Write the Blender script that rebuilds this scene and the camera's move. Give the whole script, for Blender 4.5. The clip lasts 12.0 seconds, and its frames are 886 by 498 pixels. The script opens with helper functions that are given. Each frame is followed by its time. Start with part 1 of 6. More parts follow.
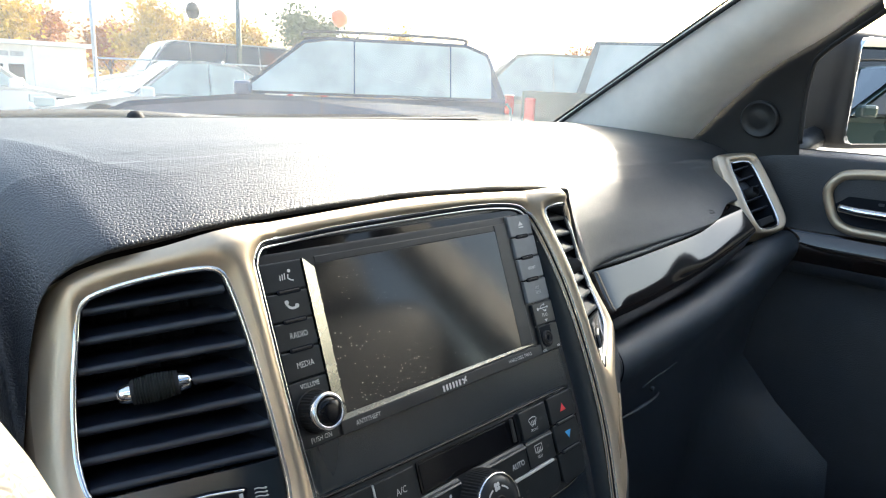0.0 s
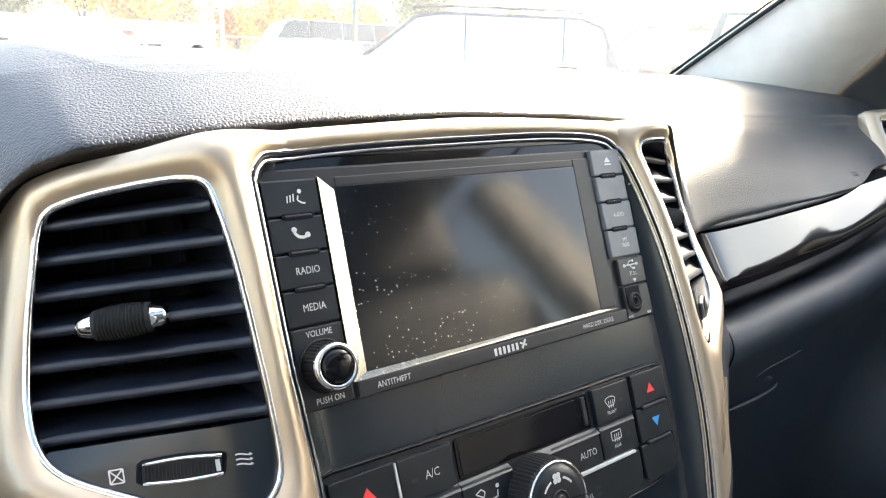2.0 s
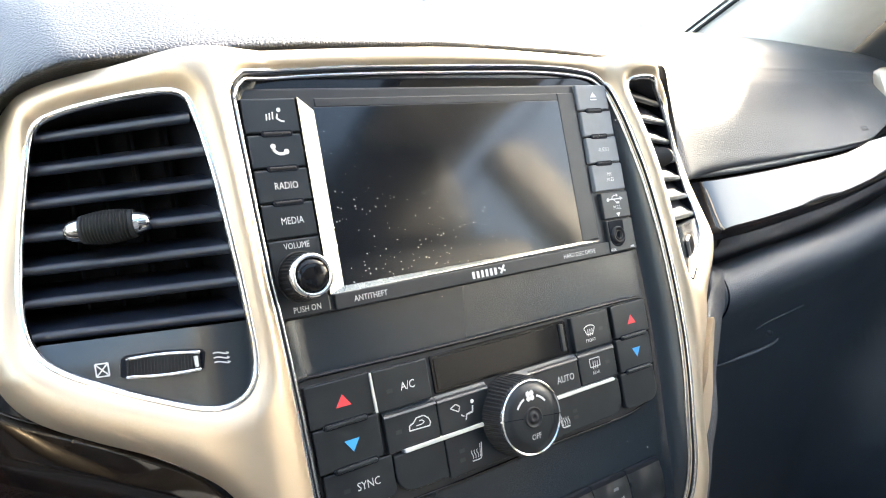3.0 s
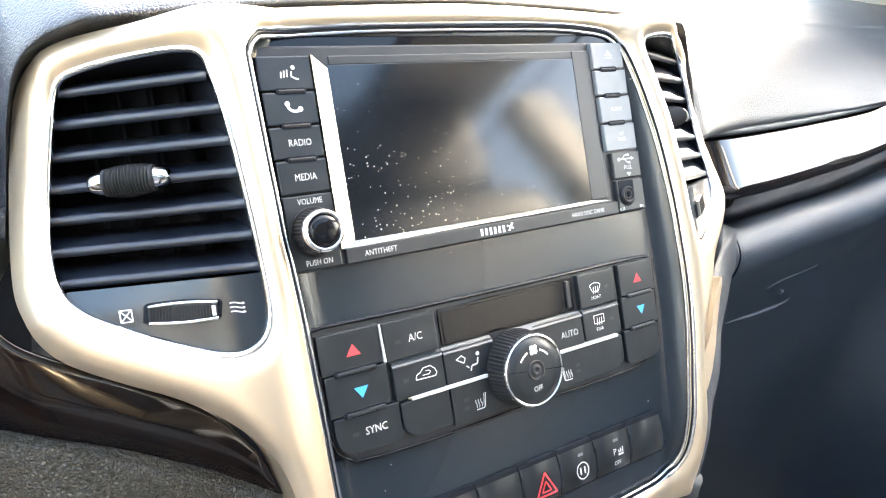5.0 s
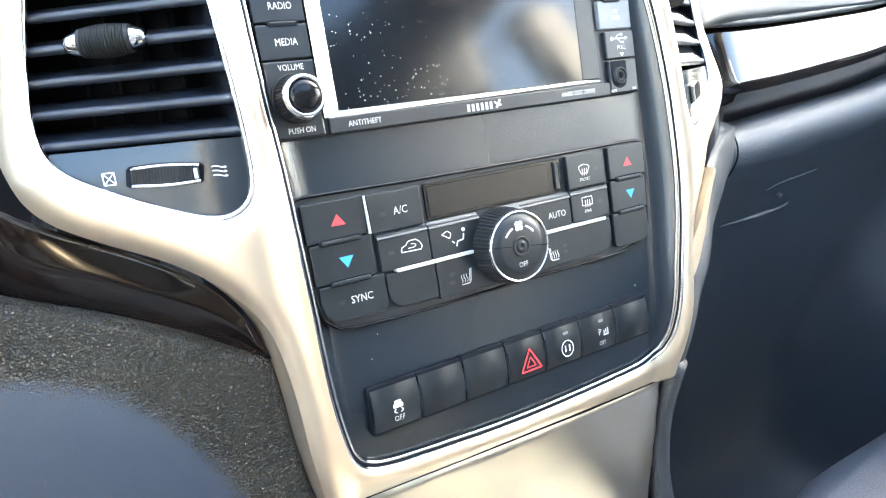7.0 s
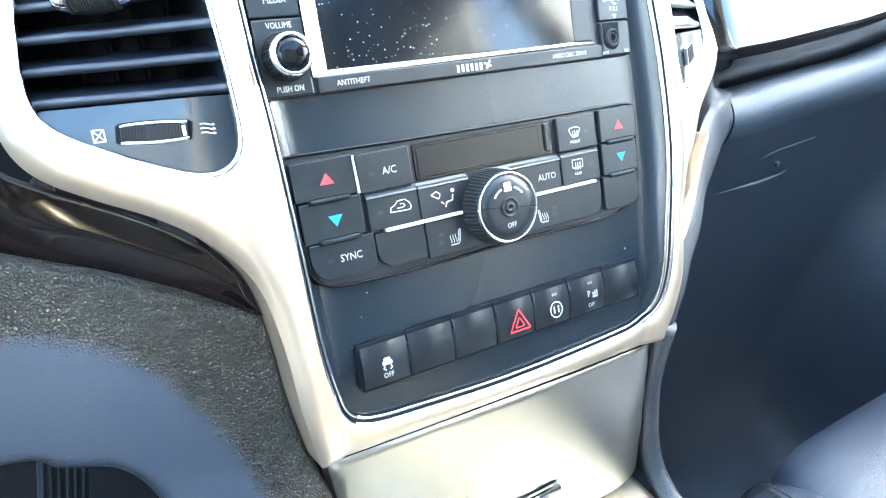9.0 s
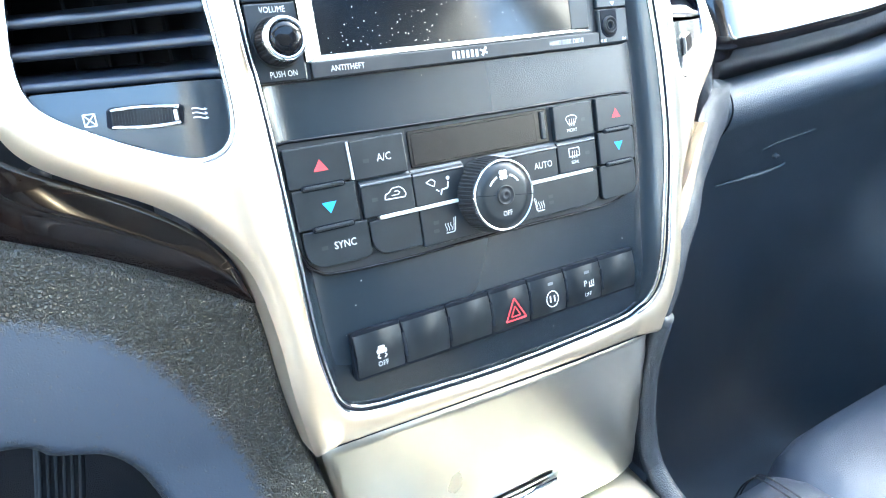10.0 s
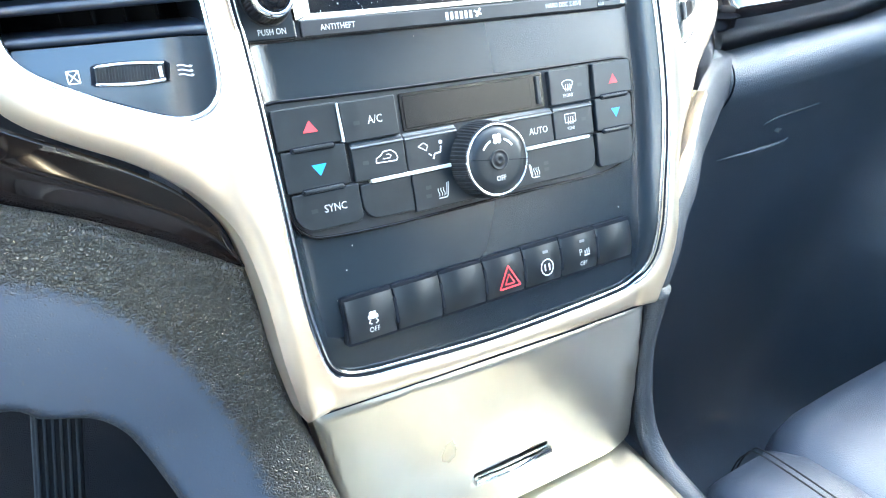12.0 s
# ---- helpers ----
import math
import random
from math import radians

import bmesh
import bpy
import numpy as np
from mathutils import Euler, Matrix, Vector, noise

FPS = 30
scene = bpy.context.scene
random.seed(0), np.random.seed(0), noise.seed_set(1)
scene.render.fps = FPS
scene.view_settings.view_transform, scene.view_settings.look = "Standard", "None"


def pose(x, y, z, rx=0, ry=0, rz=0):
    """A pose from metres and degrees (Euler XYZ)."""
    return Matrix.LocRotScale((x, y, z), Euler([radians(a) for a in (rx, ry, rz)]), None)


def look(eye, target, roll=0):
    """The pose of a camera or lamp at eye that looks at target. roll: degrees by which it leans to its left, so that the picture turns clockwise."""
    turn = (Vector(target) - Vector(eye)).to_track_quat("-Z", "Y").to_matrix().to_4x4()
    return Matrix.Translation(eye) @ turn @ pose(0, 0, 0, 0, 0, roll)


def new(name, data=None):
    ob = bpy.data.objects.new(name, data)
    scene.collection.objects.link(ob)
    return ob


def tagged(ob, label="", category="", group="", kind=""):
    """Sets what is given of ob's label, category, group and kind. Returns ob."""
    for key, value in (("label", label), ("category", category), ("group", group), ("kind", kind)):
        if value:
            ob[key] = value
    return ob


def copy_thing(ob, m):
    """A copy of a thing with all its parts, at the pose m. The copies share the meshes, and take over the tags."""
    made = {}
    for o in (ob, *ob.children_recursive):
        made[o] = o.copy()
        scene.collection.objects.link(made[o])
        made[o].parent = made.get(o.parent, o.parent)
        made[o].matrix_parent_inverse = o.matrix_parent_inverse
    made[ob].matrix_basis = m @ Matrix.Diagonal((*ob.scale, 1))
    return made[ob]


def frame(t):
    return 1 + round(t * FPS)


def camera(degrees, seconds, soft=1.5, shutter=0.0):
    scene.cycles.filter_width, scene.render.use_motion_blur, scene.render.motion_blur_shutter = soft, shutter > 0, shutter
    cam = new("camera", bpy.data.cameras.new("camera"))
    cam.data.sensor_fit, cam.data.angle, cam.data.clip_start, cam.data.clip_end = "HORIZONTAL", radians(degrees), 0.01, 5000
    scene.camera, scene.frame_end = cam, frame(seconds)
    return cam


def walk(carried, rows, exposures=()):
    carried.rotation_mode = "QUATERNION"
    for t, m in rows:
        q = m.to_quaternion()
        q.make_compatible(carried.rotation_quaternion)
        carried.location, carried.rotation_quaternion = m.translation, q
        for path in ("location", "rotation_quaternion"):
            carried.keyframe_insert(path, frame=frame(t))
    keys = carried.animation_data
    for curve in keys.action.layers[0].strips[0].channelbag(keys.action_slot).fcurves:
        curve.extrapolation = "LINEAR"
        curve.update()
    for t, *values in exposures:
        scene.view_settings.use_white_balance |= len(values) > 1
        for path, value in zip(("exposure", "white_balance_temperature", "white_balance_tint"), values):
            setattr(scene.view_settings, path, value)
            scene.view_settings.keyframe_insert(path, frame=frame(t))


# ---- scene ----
# The dashboard of a parked car. S is the frame of the centre stack (x right, y into the dash, z up its face),
# which leans back; its origin is the middle of the radio's screen. C is that point above the ground.
C = Vector((0.0, 0.0, 1.06))
S = pose(*C, -22, 0, 0)
cam = camera(66.6, 12.0, 1.1)
PATH = [
    (0, (-0.2562, -0.2865, 0.0180), (0.4394, 0.4309, 0.0556), -13.04),
    (0.5, (-0.2267, -0.2530, 0.0290), (0.4668, 0.4654, 0.0822), -13.20),
    (1, (-0.2169, -0.2425, 0.0127), (0.4564, 0.4950, 0.0649), -12.74),
    (1.5, (-0.2005, -0.2468, 0.0021), (0.4152, 0.5395, 0.0538), -11.63),
    (2, (-0.1918, -0.2446, -0.0061), (0.3807, 0.5743, 0.0341), -10.54),
    (2.5, (-0.1872, -0.2548, -0.0173), (0.3643, 0.5789, 0.0090), -10.03),
    (3, (-0.1834, -0.2604, -0.0331), (0.3555, 0.5819, -0.0220), -9.92),
    (3.5, (-0.1796, -0.2541, -0.0423), (0.3402, 0.6001, -0.0577), -9.57),
    (3.7, (-0.1797, -0.2549, -0.0465), (0.3322, 0.6039, -0.0675), -9.54),
    (5.3, (-0.1835, -0.2764, -0.0302), (0.3169, 0.5866, -0.1001), -8.69),
    (5.5, (-0.1817, -0.2792, -0.0359), (0.3147, 0.5853, -0.1150), -8.88),
    (5.7, (-0.1806, -0.2783, -0.0411), (0.3110, 0.5877, -0.1316), -8.94),
    (6, (-0.1791, -0.2760, -0.0486), (0.3070, 0.5908, -0.1596), -8.89),
    (6.5, (-0.1792, -0.2756, -0.0551), (0.3009, 0.5905, -0.1948), -8.94),
    (7, (-0.1797, -0.2761, -0.0564), (0.2953, 0.5892, -0.2164), -8.88),
    (7.2, (-0.1769, -0.2791, -0.0571), (0.2888, 0.5892, -0.2277), -8.90),
    (8.8, (-0.1766, -0.2818, -0.0606), (0.2861, 0.5824, -0.2585), -9.17),
    (9, (-0.1768, -0.2830, -0.0628), (0.2851, 0.5816, -0.2605), -8.78),
    (9.5, (-0.1763, -0.2817, -0.0639), (0.2848, 0.5827, -0.2643), -8.74),
    (10, (-0.1744, -0.2830, -0.0672), (0.2852, 0.5815, -0.2708), -8.67),
    (10.5, (-0.1732, -0.2841, -0.0666), (0.2861, 0.5801, -0.2720), -8.69),
    (11, (-0.1734, -0.2852, -0.0681), (0.2825, 0.5796, -0.2787), -8.64),
    (11.5, (-0.1743, -0.2835, -0.0712), (0.2799, 0.5803, -0.2891), -8.65),
    (12, (-0.1701, -0.2830, -0.0773), (0.2797, 0.5811, -0.3032), -8.59),
]
walk(cam, [(t, S @ look(eye, target, roll)) for t, eye, target, roll in PATH],
     [(0.0, 1.95, 6150, 4), (1.5, 2.0, 6550, 7), (2.0, 2.8, 6700, 7), (2.5, 3.0, 6700, 6), (3.5, 3.9, 6700, 6), (5.5, 4.22, 6600, 7), (7.0, 4.32, 6150, 4), (9.0, 4.62, 5450, -1), (12.0, 4.62, 5450, -1)])

# ---- light ----
SUN_AZ, SUN_EL = 71.0, 30.0      # degrees to the right of the car's nose, above the horizon
world = bpy.data.worlds.new("world")
scene.world = world
world.use_nodes = True
wn, wl = world.node_tree.nodes, world.node_tree.links
sky = wn.new("ShaderNodeTexSky")
sky.sky_type, sky.sun_disc = "NISHITA", False
sky.dust_density, sky.air_density = 5.0, 1.2
sky.sun_elevation, sky.sun_rotation = radians(SUN_EL), radians(SUN_AZ)
wl.new(sky.outputs[0], wn["Background"].inputs[0])
wn["Background"].inputs[1].default_value = 0.15
sun_data = bpy.data.lights.new("sun", "SUN")
sun_data.energy, sun_data.angle, sun_data.color = 2.8, radians(4.0), (1.0, 0.88, 0.72)
sun = new("sun", sun_data)
a, e = radians(SUN_AZ), radians(SUN_EL)
sun.matrix_world = look(Vector((math.sin(a) * math.cos(e), math.cos(a) * math.cos(e), math.sin(e))) * 30, (0, 0, 0))

# ---- materials ----


def mat(name, color, rough=0.5, metal=0.0, spec=0.5, coat=0.0, grain=None, blotch=0.0, blotch_scale=30.0, dust=0.0, sheen=0.0, dust_scale=420):
    """A procedural surface. grain: (kind, scale, strength, distance); blotch: share by which the colour varies."""
    m = bpy.data.materials.new(name)
    m.use_nodes = True
    nt = m.node_tree
    n, l = nt.nodes, nt.links
    b = n["Principled BSDF"]
    b.inputs["Base Color"].default_value = (*color, 1)
    b.inputs["Roughness"].default_value = rough
    b.inputs["Metallic"].default_value = metal
    b.inputs["Specular IOR Level"].default_value = spec
    b.inputs["Coat Weight"].default_value = coat
    b.inputs["Coat Roughness"].default_value = 0.06
    b.inputs["Sheen Weight"].default_value = sheen
    tc = n.new("ShaderNodeTexCoord")
    if blotch:
        no = n.new("ShaderNodeTexNoise")
        no.inputs["Scale"].default_value, no.inputs["Detail"].default_value = blotch_scale, 6
        l.new(tc.outputs["Object"], no.inputs["Vector"])
        ramp = n.new("ShaderNodeMapRange")
        ramp.inputs["From Min"].default_value, ramp.inputs["From Max"].default_value = 0.3, 0.7
        ramp.inputs["To Min"].default_value, ramp.inputs["To Max"].default_value = 1 - blotch, 1 + blotch
        l.new(no.outputs["Fac"], ramp.inputs["Value"])
        mul = n.new("ShaderNodeVectorMath")
        mul.operation = "SCALE"
        mul.inputs[0].default_value = color
        l.new(ramp.outputs[0], mul.inputs["Scale"])
        l.new(mul.outputs[0], b.inputs["Base Color"])
        rr = n.new("ShaderNodeMapRange")
        rr.inputs["From Min"].default_value, rr.inputs["From Max"].default_value = 0.3, 0.7
        rr.inputs["To Min"].default_value, rr.inputs["To Max"].default_value = rough * (1 - 0.5 * blotch), min(1, rough * (1 + 0.5 * blotch))
        l.new(no.outputs["Fac"], rr.inputs["Value"])
        l.new(rr.outputs[0], b.inputs["Roughness"])
    if grain:
        kind, scale, strength, dist = grain
        bump = n.new("ShaderNodeBump")
        bump.inputs["Strength"].default_value, bump.inputs["Distance"].default_value = strength, dist
        if kind == "leather":
            wob = n.new("ShaderNodeTexNoise")
            wob.inputs["Scale"].default_value = scale * 0.7
            l.new(tc.outputs["Object"], wob.inputs["Vector"])
            mixv = n.new("ShaderNodeVectorMath")
            mixv.operation = "MULTIPLY_ADD"
            mixv.inputs[1].default_value = (0.9 / scale,) * 3
            l.new(wob.outputs["Color"], mixv.inputs[0])
            l.new(tc.outputs["Object"], mixv.inputs[2])
            vo = n.new("ShaderNodeTexVoronoi")
            vo.feature = "DISTANCE_TO_EDGE"
            vo.inputs["Scale"].default_value = scale
            l.new(mixv.outputs[0], vo.inputs["Vector"])
            mr = n.new("ShaderNodeMapRange")
            mr.inputs["From Max"].default_value = 0.28
            mr.interpolation_type = "SMOOTHSTEP"
            l.new(vo.outputs["Distance"], mr.inputs["Value"])
            l.new(mr.outputs[0], bump.inputs["Height"])
        else:
            no2 = n.new("ShaderNodeTexNoise")
            no2.inputs["Scale"].default_value, no2.inputs["Detail"].default_value = scale, 3
            l.new(tc.outputs["Object"], no2.inputs["Vector"])
            l.new(no2.outputs["Fac"], bump.inputs["Height"])
        l.new(bump.outputs[0], b.inputs["Normal"])
    if dust:                                   # pale specks, one in some cells
        vo2 = n.new("ShaderNodeTexVoronoi")
        vo2.inputs["Scale"].default_value = dust_scale
        l.new(tc.outputs["Object"], vo2.inputs["Vector"])
        sp = n.new("ShaderNodeSeparateColor")
        l.new(vo2.outputs["Color"], sp.inputs[0])
        keep = n.new("ShaderNodeMapRange")
        keep.inputs["From Min"].default_value, keep.inputs["From Max"].default_value, keep.inputs["To Max"].default_value = 1 - dust, 1.0, 0.22
        l.new(sp.outputs[0], keep.inputs["Value"])
        patch = n.new("ShaderNodeTexNoise")
        patch.inputs["Scale"].default_value = 22
        l.new(tc.outputs["Object"], patch.inputs["Vector"])
        pr = n.new("ShaderNodeMapRange")
        pr.inputs["From Min"].default_value, pr.inputs["From Max"].default_value = 0.5, 0.62
        l.new(patch.outputs["Fac"], pr.inputs["Value"])
        mu = n.new("ShaderNodeMath")
        mu.operation = "MULTIPLY"
        l.new(keep.outputs[0], mu.inputs[0])
        l.new(pr.outputs[0], mu.inputs[1])
        lt = n.new("ShaderNodeMath")
        lt.operation = "LESS_THAN"
        l.new(vo2.outputs["Distance"], lt.inputs[0])
        l.new(mu.outputs[0], lt.inputs[1])
        mx = n.new("ShaderNodeMix")
        mx.data_type = "RGBA"
        mx.inputs[6].default_value, mx.inputs[7].default_value = (*color, 1), (0.75, 0.72, 0.62, 1)
        if b.inputs["Base Color"].is_linked:
            l.new(b.inputs["Base Color"].links[0].from_socket, mx.inputs[6])
        l.new(lt.outputs[0], mx.inputs[0])
        l.new(mx.outputs[2], b.inputs["Base Color"])
    return m


VINYL = mat("dash_vinyl", (0.022, 0.026, 0.034), 0.40, spec=0.8, sheen=0.04, grain=("leather", 560, 0.45, 0.0006), blotch=0.15)
KNEE = mat("knee_vinyl", (0.025, 0.019, 0.008), 0.31, spec=1.0, grain=("leather", 620, 0.9, 0.0010))
PAD = mat("pad_vinyl", (0.029, 0.039, 0.052), 0.41, spec=1.0, grain=("leather", 520, 0.40, 0.0007), blotch=0.12)
SILVER = mat("satin_silver", (0.60, 0.495, 0.365), 0.42, metal=0.80, spec=0.6, blotch=0.02, blotch_scale=60)
BRUSHED = mat("brushed_silver", (0.56, 0.52, 0.43), 0.28, metal=0.95, spec=0.6, blotch=0.05, blotch_scale=14, grain=("noise", 22, 0.35, 0.003))
CHROME = mat("chrome", (0.85, 0.85, 0.86), 0.08, metal=1.0)
BLACK = mat("black_plastic", (0.016, 0.017, 0.019), 0.42, blotch=0.2, blotch_scale=90, grain=("noise", 3000, 0.08, 0.0001))
FASCIA = mat("fascia_black", (0.012, 0.018, 0.024), 0.24, dust=0.05, spec=0.6)
BUTTON = mat("button_black", (0.009, 0.012, 0.0145), 0.36, blotch=0.2, blotch_scale=120, grain=("noise", 3500, 0.08, 0.0001))
# grey plastic, lightened for window glare on the right-hand buttons
GREYBTN = mat("grey_button", (0.15, 0.157, 0.165), 0.38, blotch=0.1, blotch_scale=120)
GLOSS = mat("gloss_black", (0.006, 0.006, 0.007), 0.05, spec=0.3)
# near-black for joints; shade inside gaps and recesses is put into the colour
DARK = mat("shaded_gap", (0.007, 0.009, 0.014), 0.7, spec=0.15, blotch=0.2)
SLAT = mat("slat_plastic", (0.012, 0.016, 0.026), 0.34, spec=0.6, blotch=0.15, blotch_scale=80)
RUBBER = mat("rubber", (0.012, 0.012, 0.013), 0.65, blotch=0.2)
RIDGE = mat("dusty_rubber", (0.012, 0.012, 0.013), 0.6, dust=0.75, blotch=0.2, dust_scale=1300)
PEDAL = mat("pedal_rubber", (0.045, 0.053, 0.064), 0.6, blotch=0.2)
PRINT = mat("white_print", (0.62, 0.62, 0.61), 0.5)
# button plastic painted lighter and bluer for the sky its top edge reflects
LIP = mat("skylit_button_edge", (0.030, 0.040, 0.050), 0.42, spec=0.5, blotch=0.1, blotch_scale=120)
INLAY = mat("pale_inlay", (0.66, 0.66, 0.64), 0.34, metal=0.35, blotch=0.05, blotch_scale=120)
LENS = mat("lamp_lens", (0.026, 0.027, 0.029), 0.3, blotch=0.1, blotch_scale=200)
RED = mat("red_print", (0.80, 0.05, 0.06), 0.45)
BLUE = mat("blue_print", (0.05, 0.33, 0.72), 0.45)
CLOTH = mat("pillar_cloth", (0.88, 0.84, 0.77), 0.85, grain=("noise", 1500, 0.3, 0.0004), blotch=0.05)
CARPET = mat("carpet", (0.015, 0.016, 0.020), 0.95, grain=("noise", 900, 0.8, 0.002), blotch=0.3)
LEATHER = mat("seat_leather", (0.050, 0.057, 0.074), 0.36, spec=0.9, grain=("leather", 620, 0.40, 0.0004), blotch=0.12)
TAN = mat("wheel_leather", (0.30, 0.27, 0.23), 0.5, grain=("leather", 500, 0.3, 0.0005), blotch=0.1)
WHITE_PAINT = mat("white_car_paint", (0.78, 0.78, 0.77), 0.3, coat=0.5, blotch=0.04, blotch_scale=3)
STRIP = mat("silver_strip", (0.44, 0.41, 0.34), 0.27, metal=0.95, blotch=0.08, blotch_scale=120)


def paint_knee_skylight():
    """Blue skylight put into the colour: the knee bolster's grain and brown-black give way to plain slate grey as the
    share rises.
    """
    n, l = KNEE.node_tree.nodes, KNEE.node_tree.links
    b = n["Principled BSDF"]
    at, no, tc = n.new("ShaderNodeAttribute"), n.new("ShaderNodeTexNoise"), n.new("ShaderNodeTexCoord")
    at.attribute_name = "skylit_share"
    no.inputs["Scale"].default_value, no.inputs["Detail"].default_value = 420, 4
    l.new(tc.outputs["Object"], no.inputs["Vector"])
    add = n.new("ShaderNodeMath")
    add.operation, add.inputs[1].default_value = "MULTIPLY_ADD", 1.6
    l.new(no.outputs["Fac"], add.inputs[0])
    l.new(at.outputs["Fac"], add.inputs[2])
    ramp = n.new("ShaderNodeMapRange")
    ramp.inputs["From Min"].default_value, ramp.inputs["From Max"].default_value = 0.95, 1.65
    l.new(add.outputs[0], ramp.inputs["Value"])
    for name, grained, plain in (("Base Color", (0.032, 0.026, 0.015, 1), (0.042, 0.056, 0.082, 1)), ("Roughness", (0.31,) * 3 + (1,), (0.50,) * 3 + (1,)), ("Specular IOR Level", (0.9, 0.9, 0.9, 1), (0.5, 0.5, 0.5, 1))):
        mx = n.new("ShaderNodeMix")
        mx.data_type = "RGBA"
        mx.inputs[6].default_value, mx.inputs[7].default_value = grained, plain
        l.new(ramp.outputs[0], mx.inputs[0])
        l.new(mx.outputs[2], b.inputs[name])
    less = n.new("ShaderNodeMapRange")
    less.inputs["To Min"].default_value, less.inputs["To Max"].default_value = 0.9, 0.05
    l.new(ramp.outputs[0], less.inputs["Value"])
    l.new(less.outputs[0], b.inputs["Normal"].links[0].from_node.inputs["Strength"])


paint_knee_skylight()


def wood_material(name="dark_veneer", spec=0.9, brown=(0.020, 0.011, 0.008, 1)):
    """Near-black gloss veneer with faint brown figure under lacquer."""
    m = mat(name, (0.02, 0.012, 0.01), 0.05, spec=spec)
    n, l = m.node_tree.nodes, m.node_tree.links
    tc = n.new("ShaderNodeTexCoord")
    mp = n.new("ShaderNodeMapping")
    mp.inputs["Scale"].default_value = (7, 40, 40)
    no = n.new("ShaderNodeTexNoise")
    no.inputs["Scale"].default_value, no.inputs["Detail"].default_value, no.inputs["Distortion"].default_value = 1.6, 5, 1.2
    ra = n.new("ShaderNodeValToRGB")
    ra.color_ramp.elements[0].position, ra.color_ramp.elements[0].color = 0.42, (0.006, 0.005, 0.005, 1)
    ra.color_ramp.elements[1].position, ra.color_ramp.elements[1].color = 0.85, brown
    l.new(tc.outputs["Object"], mp.inputs[0])
    l.new(mp.outputs[0], no.inputs["Vector"])
    l.new(no.outputs["Fac"], ra.inputs[0])
    l.new(ra.outputs[0], n["Principled BSDF"].inputs["Base Color"])
    return m


def dusty_glass_material():
    """Black screen glass with pale dust specks, thicker towards its lower left corner."""
    m = mat("screen_glass", (0.006, 0.007, 0.009), 0.06, spec=0.6)
    n, l = m.node_tree.nodes, m.node_tree.links
    b = n["Principled BSDF"]
    tc = n.new("ShaderNodeTexCoord")
    vo = n.new("ShaderNodeTexVoronoi")
    vo.inputs["Scale"].default_value = 620
    l.new(tc.outputs["Object"], vo.inputs["Vector"])
    sep = n.new("ShaderNodeSeparateColor")
    l.new(vo.outputs["Color"], sep.inputs[0])
    size = n.new("ShaderNodeMapRange")          # only some cells hold a speck
    size.inputs["From Min"].default_value, size.inputs["From Max"].default_value, size.inputs["To Max"].default_value = 0.30, 1.0, 0.19
    l.new(sep.outputs[0], size.inputs["Value"])
    xyz = n.new("ShaderNodeSeparateXYZ")
    l.new(tc.outputs["Object"], xyz.inputs[0])
    place = n.new("ShaderNodeMath")             # dustier low down and to the left
    place.operation = "MULTIPLY_ADD"
    place.inputs[1].default_value, place.inputs[2].default_value = -9.0, 0.45
    l.new(xyz.outputs["X"], place.inputs[0])
    place2 = n.new("ShaderNodeMath")
    place2.operation = "MULTIPLY_ADD"
    place2.inputs[1].default_value = -14.0
    l.new(xyz.outputs["Z"], place2.inputs[0])
    l.new(place.outputs[0], place2.inputs[2])
    place2.use_clamp = True
    mul = n.new("ShaderNodeMath")
    mul.operation = "MULTIPLY"
    l.new(size.outputs[0], mul.inputs[0])
    l.new(place2.outputs[0], mul.inputs[1])
    less = n.new("ShaderNodeMath")
    less.operation = "LESS_THAN"
    l.new(vo.outputs["Distance"], less.inputs[0])
    l.new(mul.outputs[0], less.inputs[1])
    mix = n.new("ShaderNodeMix")
    mix.data_type = "RGBA"
    mix.inputs[6].default_value, mix.inputs[7].default_value = (0.005, 0.006, 0.008, 1), (0.7, 0.67, 0.59, 1)
    l.new(less.outputs[0], mix.inputs[0])
    l.new(mix.outputs[2], b.inputs["Base Color"])
    film = n.new("ShaderNodeTexNoise")
    film.inputs["Scale"].default_value, film.inputs["Detail"].default_value = 40, 5
    l.new(tc.outputs["Object"], film.inputs["Vector"])
    rg = n.new("ShaderNodeMapRange")
    rg.inputs["To Min"].default_value, rg.inputs["To Max"].default_value = 0.05, 0.16
    l.new(film.outputs["Fac"], rg.inputs["Value"])
    l.new(rg.outputs[0], b.inputs["Roughness"])
    return m


def pane_material():
    """Clear car glass with a thin veil of dust."""
    m = bpy.data.materials.new("car_glass")
    m.use_nodes = True
    n, l = m.node_tree.nodes, m.node_tree.links
    n.remove(n["Principled BSDF"])
    tr, gl, fr, mx = n.new("ShaderNodeBsdfTransparent"), n.new("ShaderNodeBsdfGlossy"), n.new("ShaderNodeLayerWeight"), n.new("ShaderNodeMixShader")
    gl.inputs["Roughness"].default_value = 0.02
    po, sc = n.new("ShaderNodeMath"), n.new("ShaderNodeMath")
    po.operation, po.inputs[1].default_value = "POWER", 5.0
    sc.operation, sc.inputs[1].default_value, sc.inputs[2].default_value = "MULTIPLY_ADD", 0.5, 0.04
    l.new(fr.outputs["Facing"], po.inputs[0])
    l.new(po.outputs[0], sc.inputs[0])
    l.new(sc.outputs[0], mx.inputs[0])
    l.new(tr.outputs[0], mx.inputs[1])
    l.new(gl.outputs[0], mx.inputs[2])
    l.new(mx.outputs[0], n["Material Output"].inputs[0])
    return m




